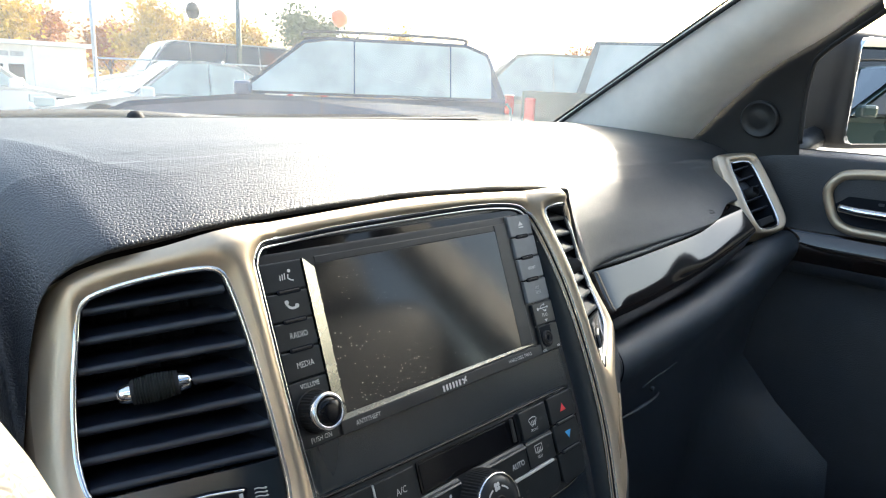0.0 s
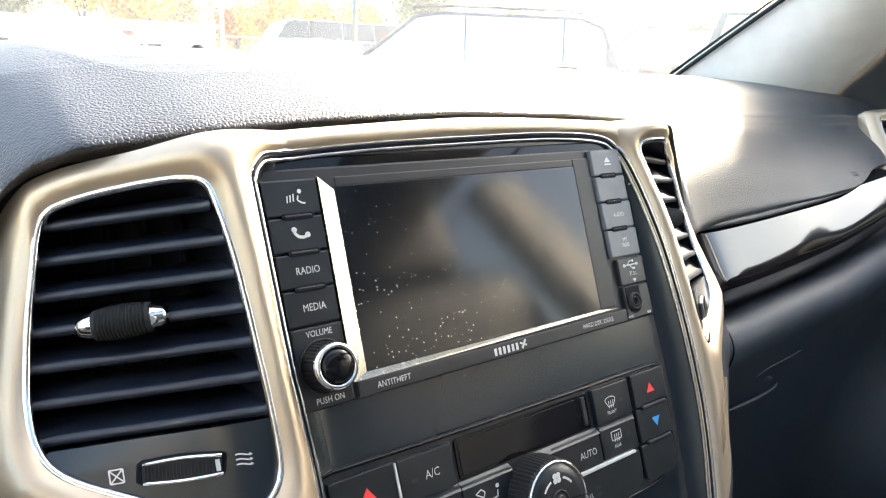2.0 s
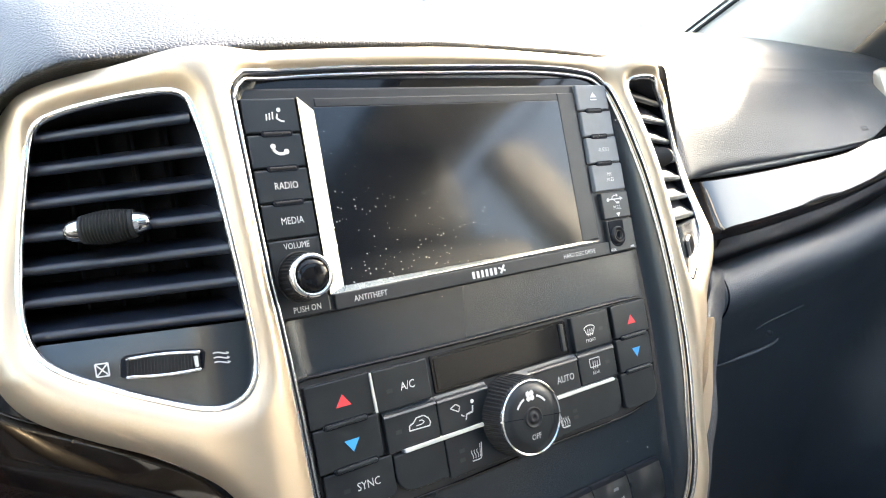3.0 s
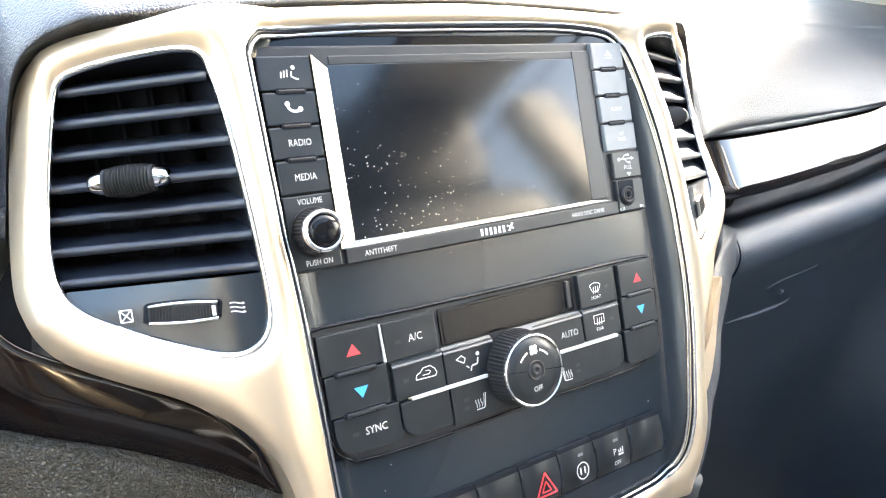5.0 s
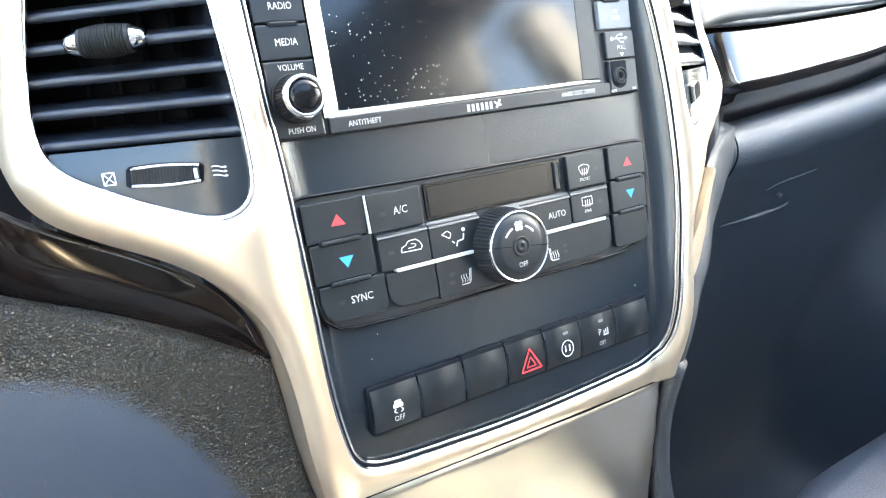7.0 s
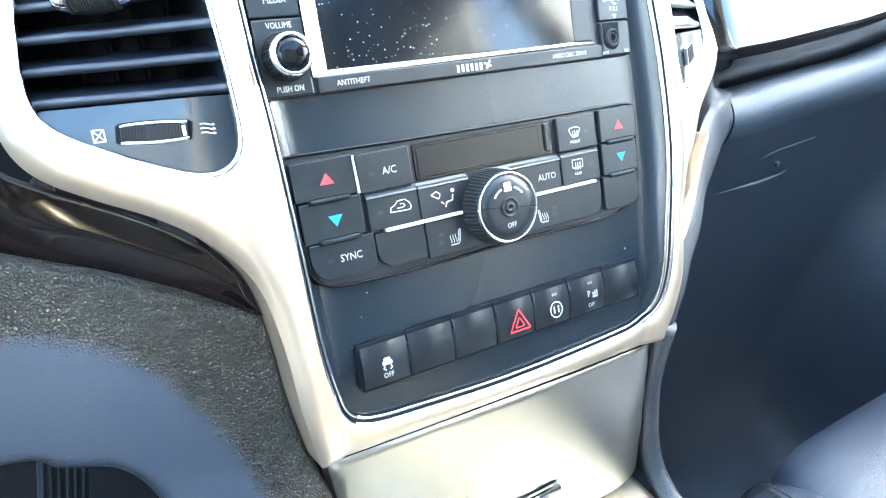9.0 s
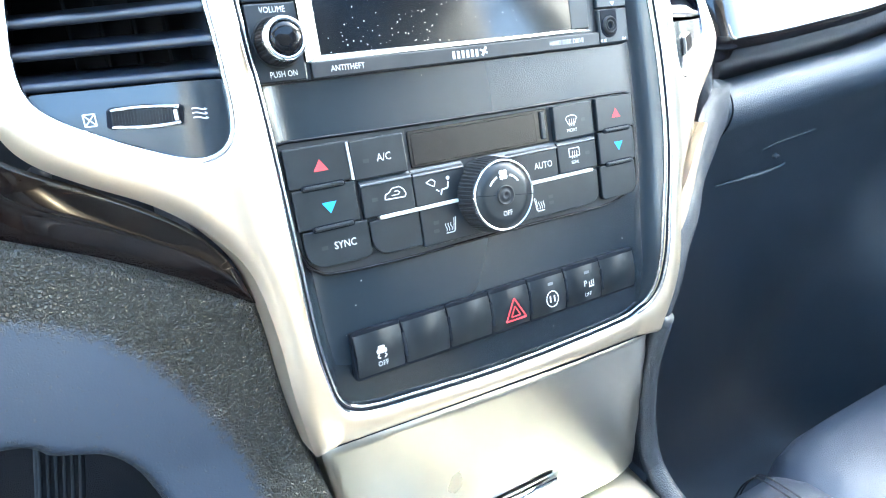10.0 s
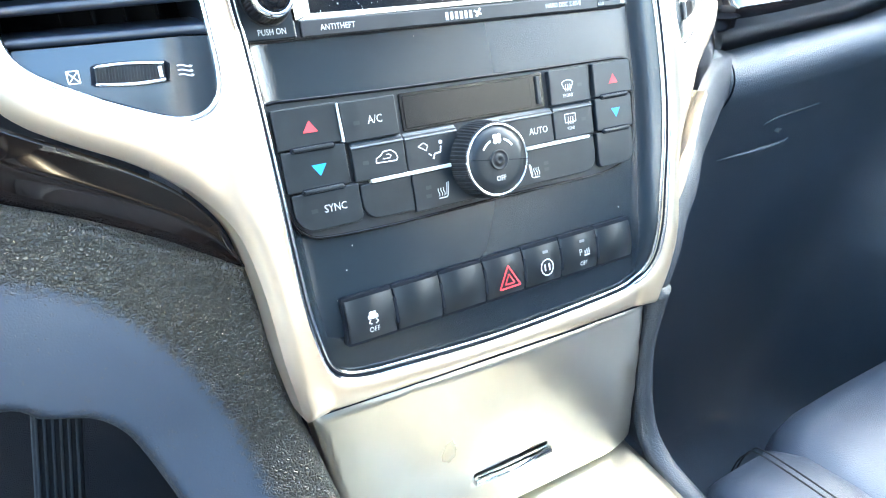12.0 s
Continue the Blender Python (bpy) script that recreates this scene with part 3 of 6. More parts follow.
    for k in range(33):
        u = -1 + k / 16
        prof.append((0.0088 - 0.0016 * u ** 2 - (0.0009 if k % 2 and abs(u) < 0.86 else 0), 0.0108 * u))
    prof.append((0.0052, 0.0116))
    me = lathe("slide_knob", prof, RUBBER, n=28)
    me.shade_flat()
    me.transform(knob_m @ Matrix.Rotation(radians(90), 4, "Z"))
    knob = part("slide_knob", me, v, "ribbed black rubber slide knob")
    for s in (-1, 1):
        cap = lathe("chrome_end", [(0.0064, -0.0012), (0.0060, 0.0016), (0.0050, 0.0046), (0.0038, 0.0064), (0.0018, 0.0068)], CHROME, n=20)
        cap.transform(knob_m @ Matrix.Translation((s * 0.0109, 0, 0)) @ Matrix.Rotation(radians(-90 * s), 4, "Z"))
        part("chrome_end", cap, knob, "chrome end cap")
    # thumbwheel
    tx, tw, tz = (-141.8, 13.6, -53.4) if sign < 0 else (157, 8.6, -51.5)
    lean = 1 if sign < 0 else -1
    tall = 1.0 if sign < 0 else 1.35
    pts = np.array([(-tw, -2.4), (-tw + 1.6, -3.6), (0, -4.4), (tw - 3, -5.3), (tw - 1.2, -4.6), (tw, 1.0), (tw - 1.2, 2.4), (0, 4.4), (-tw + 2.6, 4.8), (-tw + 1, 3.8)]) * (lean, tall)
    loop2 = (pts + (tx, tz)) / 1000

    def follow(me, add=0.0):
        for vert in me.vertices:
            vert.co.y += float(fy(vert.co.x, vert.co.z)) + add
        return me

    part("wheel_slot", follow(prism("wheel_slot", loop2, 0.0020, 0.012, DARK, 0.0004)), v)
    small = (np.array([(-tw + 1.8, -2.7), (tw - 2.4, -4.6), (tw - 2.0, 1.4), (-tw + 2.4, 3.5)]) * (lean, tall) + (tx, tz)) / 1000
    if sign > 0:
        small = loop2.mean(0) + (loop2[[0, 3, 6, 8]] - loop2.mean(0)) * 0.90
    bow = lambda t: 0.0007 * math.sin(math.pi * t)          # the wheel's round back swells out of the slot
    along = np.linspace(0, 1, 11)
    low_edge = [small[0] + (small[1] - small[0]) * t - (0, bow(t)) for t in along]
    top_edge = [small[3] + (small[2] - small[3]) * t + (0, bow(t)) for t in along]
    # passenger's wheel is coloured grey instead of black for the light on it
    wheel = part("thumbwheel", follow(prism("thumbwheel", np.array(low_edge + top_edge[::-1]), 0.0002, 0.010, RUBBER if sign < 0 else GREYBTN, 0.0008)), v, "ribbed thumbwheel")
    count = 22 if sign < 0 else 9
    for k in range(count):
        t = k / count
        a = small[0] + (small[1] - small[0]) * t
        b = small[3] + (small[2] - small[3]) * t
        c = np.array([a + (0.0002, 0.0004), a + (0.0006, 0.0004), b + (0.0006, -0.0004), b + (0.0002, -0.0004)])
        part("rib", follow(prism("rib", c, -0.0003, 0.004, RUBBER, 0.0001)), wheel)
    for line in (low_edge, top_edge) if sign < 0 else ():
        part("chrome_edge", tube("chrome_edge", [(x, float(fy(x, z)) + 0.0002, z) for x, z in line], 0.0007, CHROME), wheel)
    end = small[1] * 0.5 + small[2] * 0.5 - np.array((0.0015 * lean, 0))
    if sign < 0:
        part("index_mark", follow(prism("index_mark", np.array([end + (-0.0006, -0.002), end + (0.0006, -0.002), end + (0.0006, 0.002), end + (-0.0006, 0.002)]), -0.0008, 0.004, PRINT, 0.0002)), wheel, "white index mark")
    # printed symbols: closed box and open flow
    if sign < 0:
        cx, cz = -160.6, -52.2
        loops = stroke([(cx - 2.0, cz - 2.2), (cx + 2.0, cz - 2.4), (cx + 2.0, cz + 2.2), (cx - 2.0, cz + 2.4)], 0.7, True)
        loops += [bar(cx - 2.0, cz - 2.2, cx + 2.0, cz + 2.2, 0.45), bar(cx - 2.0, cz + 2.3, cx + 2.0, cz - 2.3, 0.45)]
        s1 = mark("closed_symbol", loops, 0, v)
        cx, cz = -123.2, -55.5
        loops = []
        for dz in (-1.7, 0, 1.7):
            pts = [(cx - 2.6 + t * 5.0, cz + dz - 0.13 * (t - 0.5) * 5 + 0.3 * math.sin(t * 5.5)) for t in np.linspace(0, 1, 7)]
            loops += stroke(pts, 0.7)
            loops.append(np.array([(cx + 1.8, cz + dz + 0.3), (cx + 2.9, cz + dz - 0.45), (cx + 1.8, cz + dz - 0.95)]))
        s2 = mark("flow_symbol", loops, 0, v)
        for s in (s1, s2):
            follow(s.data, 0.0025)
    return v


stack_vent(VL, -1, S)
stack_vent(VR, 1, S)

# ---- radio ----
radio = thing("car_radio", "black double-height car radio with a large dark dusty screen", "car radio", S)
part("faceplate", prism("faceplate", rounded(-101, 110, -48, 46.5, (3, 3, 5, 5)), 0.0012, 0.02, BLACK, 0.001), radio)
part("top_band", prism("top_band", rounded(-101, 110, 43.5, 51, 2), 0.0022, 0.02, GLOSS, 0.0008), radio, "gloss black band")
part("screen", prism("screen", rounded(-68.5, 71, -38, 38, 0.5), 0.0006, 0.006, SCREEN, 0.0002), radio, "dark dusty screen glass")
for loop, f in (((rounded(-67, 84, 38.0, 42, 0.6)), 0.0008), (rounded(70.8, 83, -38, 42, 0.6), 0.0004)):
    part("screen_bezel", prism("screen_bezel", loop, f, 0.02, BLACK, 0.0005), radio)
# slanting silver strip along the left and the foot of the screen
sv = [(-75.5, -0.0012, 42), (-68, 0.0011, 36.5), (-68, 0.0011, -37.8), (-75.5, -0.0012, -40.5), (-75.5, 0.003, 42), (-75.5, 0.003, -40.5)]
part("silver_strip", solid("silver_strip", [(x / 1000, y - 0.0006, z / 1000) for x, y, z in sv], [[0, 3, 2, 1], [0, 4, 5, 3]], STRIP, False), radio, "bright slanting silver strip")
sv = [(-75.5, -0.0002, -40.6), (-68, 0.0005, -38.0), (70, 0.0005, -38.0), (83, -0.0002, -39.2)]
part("silver_strip", solid("silver_strip", [(x / 1000, y, z / 1000) for x, y, z in sv], [[0, 1, 2, 3]], STRIP, False), radio, "bright slanting silver strip")
part("lower_band", prism("lower_band", rounded(-73.5, 109, -47.5, -40.6, 0.8), -0.0006, 0.01, BLACK, 0.0006), radio)


def button(parent, x0, x1, z0, z1, material=BUTTON, r=0.7, front=-0.0012, name="button", label=""):
    return part(name, prism(name, rounded(x0, x1, z0, z1, r, 3), front, 0.006, material, 0.0007), parent, label)


def ridge(parent, x0, x1, z, h=2.0, front=-0.0026, material=RIDGE):
    """A raised bar in a black slot between two buttons."""
    part("ridge_slot", prism("ridge_slot", rounded(x0 - 0.9, x1 + 0.9, z - h / 2 - 0.7, z + h / 2 + 0.7, h * 0.45 + 0.6, 3), -0.00165, 0.004, DARK, 0.0002), parent)
    return part("ridge", prism("ridge", rounded(x0, x1, z - h / 2, z + h / 2, h * 0.45, 3), front, 0.004, material, 0.0005), parent)


FY = -0.0012 - 0.00015
rows = [42.0, 27.2, 13.0, -0.9, -15.5]
for k in range(4):
    b = button(radio, -99 + k * 0.4, -76, rows[k + 1] + 0.3, rows[k] - 0.3)
    if k < 3:
        ridge(radio, -92, -80.5, rows[k + 1], 1.3, -0.0020)
button(radio, -97.5, -75.8, -47.3, -15.8, name="volume_panel")
lettering("RADIO", 4.1, -86, 5.8, FY, radio, narrow=0.80)
lettering("MEDIA", 4.1, -86, -8.5, FY, radio, narrow=0.80)
lettering("VOLUME", 3.5, -86, -18.6, FY, radio, narrow=0.80)
lettering("PUSH ON", 3.5, -86, -44.3, FY, radio, narrow=0.80)
lettering("ANTITHEFT", 3.5, -57, -44.2, -0.00075, radio)
lettering("HARD DISC DRIVE", 3.2, 66, -44.0, -0.00075, radio)
lettering("AUX", 2.4, 90.5, -45.5, FY, radio)
# handset, talking head, plain maker's mark
arc = [(-85.6 + 3.4 * math.cos(radians(u)), 22.0 + 3.2 * math.sin(radians(u))) for u in np.linspace(184, 304, 9)]
mark("handset_symbol", stroke(arc, 1.7) + [circle(arc[0][0] + 0.2, arc[0][1] + 0.2, 1.15, 10) * 1000, circle(arc[-1][0] + 0.2, arc[-1][1] + 0.3, 1.15, 10) * 1000], FY, radio)
mark("voice_symbol", [circle(-84, 36.8, 0.9, 10) * 1000] + stroke([(-84.8, 35.2), (-85.3, 33.4), (-83.6, 32.2), (-82.2, 32)], 0.9)
     + [bar(-87 - k * 1.3, 33 - k * 0.2, -86.7 - k * 1.3, 36 - k * 0.4, 0.6) for k in range(3)], FY, radio)
mark("maker_mark", [bar(-3 + k * 2.6, -46, -3 + k * 2.6, -42.6, 1.5) for k in range(6)] + [bar(13, -45.8, 15.6, -42.0, 1.2), bar(12, -43, 16, -44.8, 0.9)], -0.00075, radio)
rows = [46.0, 31.3, 17.0, 2.0, -13.6]
for k in range(4):
    button(radio, 83.5 + k * 0.5, 106.5 + k * 0.6, rows[k + 1] + 0.4, rows[k] - 0.4, GREYBTN, label="grey plastic button")
    if k < 3:
        ridge(radio, 89 + k * 0.4, 99.5 + k * 0.4, rows[k + 1], 1.3, -0.0020)
lettering("MENU", 3.0, 96, 24.2, FY, radio, GREYBTN)
lettering("AUDIO", 3.0, 96.5, 9.5, FY, radio)
lettering("MY\nFILES", 3.0, 97.5, -5.8, FY, radio)
button(radio, 88, 109, -28.8, -14.2)
button(radio, 88.5, 109, -47, -29.4)
# raised dark plate drawn for the shade of the recess round the socket
part("socket_recess", prism("socket_recess", rounded(89.8, 101.2, -44.2, -29.8, (5.4, 5.4, 0.5, 0.5)), -0.0015, 0.004, DARK, 0.0003), radio)
mark("small_print", [bar(104.5 + k, -46, 104.5 + k, -44.6, 0.6) for k in range(3)], FY, radio)
lettering("PULL", 3.2, 99, -23.0, FY, radio)
mark("pull_arrow", [[(97.4, -25.8), (100.6, -25.8), (99, -27.9)]], FY, radio)
mark("usb_symbol", [bar(92.5, -18.2, 103, -18.2, 0.6), circle(92.8, -18.2, 1.1, 10) * 1000, [(102.2, -17.1), (102.2, -19.3), (104.4, -18.2)], bar(95, -18.2, 97.5, -16.2, 0.5),
     bar(97.5, -16.2, 99.5, -16.2, 0.5), circle(100, -16.2, 0.8, 8) * 1000, bar(97, -18.2, 99, -20.3, 0.5), bar(99, -20.3, 101.2, -20.3, 1.1)], FY, radio)
mark("eject_symbol", [[(93, 38.6), (98, 38.6), (95.5, 41.5)], bar(93, 37.4, 98, 37.4, 0.8)], FY, radio)
part("aux_socket", lathe("aux_socket", [(0.0048, 0.004), (0.0048, -0.0022), (0.0042, -0.003), (0.0036, -0.003), (0.0034, -0.0016), (0.0026, -0.0016), (0.0026, -0.0026), (0.0020, -0.0026), (0.0018, 0.004)], RUBBER, 28, center=(0.0955, 0, -0.0378)), radio, "round socket")
volk = part("volume_knob", lathe("volume_knob", [(0.0096, 0.002), (0.0095, -0.006, 1), (0.0090, -0.010, 1), (0.0086, -0.0105)], RUBBER, ribs=36, rib=0.0004, center=(-0.0862, 0, -0.0315)), radio, "ribbed black volume knob")
part("chrome_ring", lathe("chrome_ring", [(0.0088, -0.0095), (0.0090, -0.0115), (0.0086, -0.0132), (0.0074, -0.0138), (0.0066, -0.0130), (0.0065, -0.011)], CHROME, 40, center=(-0.0862, 0, -0.0315)), volk, "chrome ring")
part("knob_cap", lathe("knob_cap", [(0.0066, -0.011), (0.0065, -0.0132), (0.0058, -0.0142), (0.0036, -0.0146), (0.0001, -0.0147)], GLOSS, 36, center=(-0.0862, 0, -0.0315)), volk, "gloss black cap")
part("dark_ring", lathe("dark_ring", [(0.0108, 0.0), (0.0106, -0.0020), (0.0100, -0.0022), (0.0096, 0.001)], RUBBER, 36, center=(-0.0862, 0, -0.0315)), radio)

# ---- climate panel ----
clim = thing("climate_panel", "black climate control panel with raised buttons and a fan dial", "climate control", S)
PANEL = mm([(-95.5, -75), (-92, -71.5), (-80, -71.5), (-30, -72.5), (40, -73), (95, -73), (106, -74), (109, -79), (108.5, -100), (107, -121), (103, -128), (94, -132.5), (75, -134.5),
            (20, -134), (-40, -134.5), (-78, -133), (-88, -129.5), (-93.5, -121), (-95.5, -100)], 4)
part("panel_body", prism("panel_body", PANEL, 0.0014, 0.01, BLACK, 0.0012), clim)


def cbutton(loop, material=BUTTON, front=-0.0014, name="button"):
    return part(name, prism(name, loop, front, 0.006, material, 0.0006), clim)


edge = offset(ccw(PANEL), 0.0006)
part("panel_edge", tube("panel_edge", [(x, 0.0012, z) for x, z in edge], 0.0008, GLOSS, closed=True, sides=8), clim, "gloss black edge bead")
CY = -0.0014 - 0.00015
cbutton(rounded(-93.5, -64.3, -92.2, -75.0, 0.8))
cbutton(rounded(-92.8, -63.6, -110.6, -92.8, 0.8))
cbutton(rounded(-91.6, -60.5, -128.4, -111.2, (9, 3, 0.8, 0.8)))
ridge(clim, -87.5, -69, -92.7, 1.7, -0.0028, BUTTON)
ridge(clim, -86, -67.5, -110.9, 1.7, -0.0028, BUTTON)
cbutton(rounded(-63.3, -36.3, -93.4, -75.6, 0.8))
cbutton(rounded(-61.5, -35.4, -111.2, -94.4, 0.8))
cbutton(rounded(-35.0, -6.5, -111.2, -94.8, 0.8))
cbutton(rounded(-60.0, -34.4, -129.2, -112.6, (8, 0.8, 0.8, 0.8)))
cbutton(rounded(-34.0, 6, -130.8, -112.6, 0.8))
cbutton(rounded(18, 50.5, -111.0, -94.8, 0.8))
cbutton(rounded(51.0, 77.5, -93.2, -75.4, 0.8))
cbutton(rounded(51.2, 77.5, -110.8, -94.2, 0.8))
cbutton(rounded(6, 77.0, -130.6, -112.4, (0.8, 8, 0.8, 0.8)))
cbutton(rounded(80.5, 107.0, -92.4, -75.0, 0.8))
cbutton(rounded(80.0, 106.0, -110.6, -93.2, 0.8))
cbutton(rounded(79.0, 105.0, -130.2, -111.4, (3, 7, 0.8, 0.8)))
ridge(clim, 84.5, 103, -92.8, 1.7, -0.0028, BUTTON)
ridge(clim, 84, 102.5, -111.0, 1.7, -0.0028, BUTTON)
part("display", prism("display", rounded(-33.5, 48.5, -93.0, -75.6, 1.2), 0.0006, 0.006, GLOSS, 0.0004), clim, "unlit gloss black display")
part("display_glass", prism("display_glass", rounded(-32.0, 40, -91.8, -77, 0.8), 0.0002, 0.004, GLOSS, 0.0003), clim)
part("display_post", prism("display_post", rounded(43.5, 46, -91, -77, 0.6), -0.0006, 0.004, BLACK, 0.0004), clim)
# sloping top edge of the second row of buttons, a bright divider, and silver inlays
for x0, x1, z in ((-61.5, -35.6, -94.0), (-34.8, -7, -94.3), (8, 50.5, -94.3), (51.3, 77, -93.7)):
    sv = [(x0, -0.0022, z - 2.2), (x1, -0.0022, z - 2.2), (x1, 0.0006, z + 0.7), (x0, 0.0006, z + 0.7), (x0, -0.0012, z - 2.9), (x1, -0.0012, z - 2.9)]
    part("button_lip", solid("button_lip", [(x / 1000, y, zz / 1000) for x, y, zz in sv], [[0, 1, 2, 3], [4, 5, 1, 0]], LIP, False), clim)
part("divider", prism("divider", np.array([(-64.9, -76), (-64.0, -75.6), (-63.5, -92.6), (-64.7, -92.6)]) / 1000, -0.0022, 0.004, INLAY, 0.0002), clim, "thin bright divider")
for x0, x1 in ((-54.5, -12.5), (31.5, 73.5)):
    part("silver_inlay", prism("silver_inlay", rounded(x0, x1, -112.7, -111.0, 0.7, 3), -0.0024, 0.004, INLAY, 0.0003), clim, "thin silver inlay bar")
# dial
DC = (0.006, 0, -0.1125)
dial = part("fan_dial", lathe("fan_dial", [(0.01907, 0.002), (0.01879, -0.004, 1), (0.01795, -0.0125, 1), (0.01721, -0.0135)], RUBBER, ribs=60, rib=0.0005, center=DC), clim, "round ribbed fan dial")
part("chrome_ring", lathe("chrome_ring", [(0.01730, -0.0130), (0.01730, -0.0143), (0.01693, -0.0149), (0.01646, -0.0149), (0.01618, -0.0143)], CHROME, 48, center=DC), dial, "chrome ring")
part("dial_face", lathe("dial_face", [(0.01637, -0.0130), (0.01628, -0.0144), (0.01116, -0.0150), (0.00009, -0.0152)], BUTTON, 48, center=DC), dial)
part("centre_boss", lathe("centre_boss", [(0.00484, -0.0148), (0.00484, -0.0158), (0.00428, -0.0160), (0.00409, -0.0154), (0.00260, -0.0154), (0.00242, -0.0160), (0.00112, -0.0160), (0.00093, -0.0152)], RUBBER, 24, center=DC), dial)
DY = -0.0154
for a in (-8, 172):
    u = radians(a)
    c, s = math.cos(u), math.sin(u)
    mark("split_line", [bar(6 + 5.5 * c, -112.5 + 5.5 * s, 6 + 16.6 * c, -112.5 + 16.6 * s, 0.35)], DY + 0.0001, dial, DARK)
arc = [(6 + 10 * math.cos(radians(u)), -112.5 + 10 * math.sin(radians(u))) for u in np.linspace(35, 145, 14)]
mark("fan_arc", stroke(arc[:5], 1.4) + stroke(arc[9:], 1.4), DY, dial)
mark("fan_symbol", [circle(6 + 1.5 * math.cos(radians(u)), -102.5 + 1.5 * math.sin(radians(u)), 1.3, 10) * 1000 for u in (45, 135, 225, 315)], DY, dial)
lettering("OFF", 3.6, 6, -121.3, DY, dial)
# prints
tri = lambda x, z, w, h: [[(x - w / 2, z - h / 2), (x + w / 2, z - h / 2), (x, z + h / 2)]]
for x, z, w in ((-78, -83.6, 6.8), (94, -84, 6.4)):
    mark("warmer_arrow", tri(x, z, w, 5), CY, clim, RED, "red arrow")
for x, z, w in ((-77, -102.5, 6.8), (94, -102.2, 6.4)):
    mark("cooler_arrow", tri(x, z, w, -5), CY, clim, BLUE, "blue arrow")
lettering("SYNC", 4.8, -72.9, -119.7, CY, clim)
lettering("A/C", 5.0, -47.6, -85.0, CY, clim)
lettering("AUTO", 4.8, 41, -104.0, CY, clim)
lettering("FRONT", 2.4, 62.4, -89.0, CY, clim)
lettering("REAR", 2.4, 62.2, -105.9, CY, clim)


def lamp(x, z, w=3.0, h=1.8):
    mark("indicator", [rounded(x - w / 2, x + w / 2, z - h / 2, z + h / 2, 0.3, 2) * 1000], CY, clim, LENS)


for x, z in ((-56.6, -85.4), (-55.5, -103.3), (-82.7, -119.6), (-26.2, -120.2), (-26.6, -124.2), (43.4, -121), (43.4, -124.2), (70.6, -84.4), (71.2, -102.3)):
    lamp(x, z)


def seat_symbol(x, z, flip):
    s = -1 if flip else 1
    loops = stroke([(x + s * 3.2, z + 3.9), (x + s * 2.2, z - 2.5), (x + s * 1.4, z - 3.2), (x - s * 2.9, z - 3.2)], 0.75) + stroke([(x + s * 2.3, z + 3.6), (x + s * 1.5, z - 2.2)], 0.5)
    for k in range(3):
        pts = [(x - s * (2.6 - k * 1.45) + s * 0.1 * u + 0.4 * math.sin(u * 6), z - 2.3 + u * 3.9) for u in np.linspace(0, 1, 6)]
        loops += stroke(pts, 0.55)
    mark("heated_seat_symbol", loops, CY, clim)


seat_symbol(-18.6, -123.2, False)
seat_symbol(35.8, -123.8, True)
# recirculation: a car outline; air mode: a seated shape of plain strokes; screen heaters
car = [(-51.5, -104.2), (-51, -102), (-48.5, -101.2), (-46.5, -99.4), (-42, -99.2), (-39.5, -101), (-38.5, -103.2), (-39.5, -104.6)]
car = [(-45.0 + 0.84 * (x + 45.0), -102.2 + 0.95 * (z + 102.0)) for x, z in car]
mark("recirculation_symbol", stroke(car, 0.75, True) + stroke([(-46.9, -103.0), (-43.6, -103.0), (-42.6, -102.2), (-43.6, -101.3), (-45.2, -101.3)], 0.6), CY, clim)
mark("air_mode_symbol", stroke([(-28.5, -100.6), (-25.5, -99.3), (-23.5, -100.8)], 0.8) + stroke([(-28.5, -100.6), (-24.5, -103), (-23.5, -100.8)], 0.7)
     + [circle(-16.5, -100.2, 1.0, 10) * 1000] + stroke([(-16.6, -102), (-17.2, -104.8), (-20.5, -105.2), (-21.3, -107.5)], 1.1) + stroke([(-23.5, -104.6), (-22, -105.8)], 0.9), CY, clim)
x, z = 62.5, -83.9
mark("screen_symbol", stroke([(x - 3.8, z + 1.4), (x - 2.6, z + 2.3), (x, z + 2.8), (x + 2.6, z + 2.3), (x + 3.8, z + 1.4), (x + 2.1, z - 1.9), (x - 2.1, z - 1.9)], 0.65, True)
     + [bar(x - 1.5 + k * 1.5, z - 2.9, x - 1.2 + k * 1.5, z + 0.7, 0.5) for k in range(3)], CY, clim)
x, z = 62.2, -100.8
mark("screen_symbol", stroke([(x - 3.5, z + 2.4), (x + 3.5, z + 2.4), (x + 3.5, z - 1.9), (x - 3.5, z - 1.9)], 0.7, True) + [bar(x - 1.5 + k * 1.5, z - 3.0, x - 1.2 + k * 1.5, z + 0.9, 0.5) for k in range(3)], CY, clim)

# ---- row of switches ----
edges = [-77.5, -52.3, -27, -1.5, 23, 47.5, 73, 99]


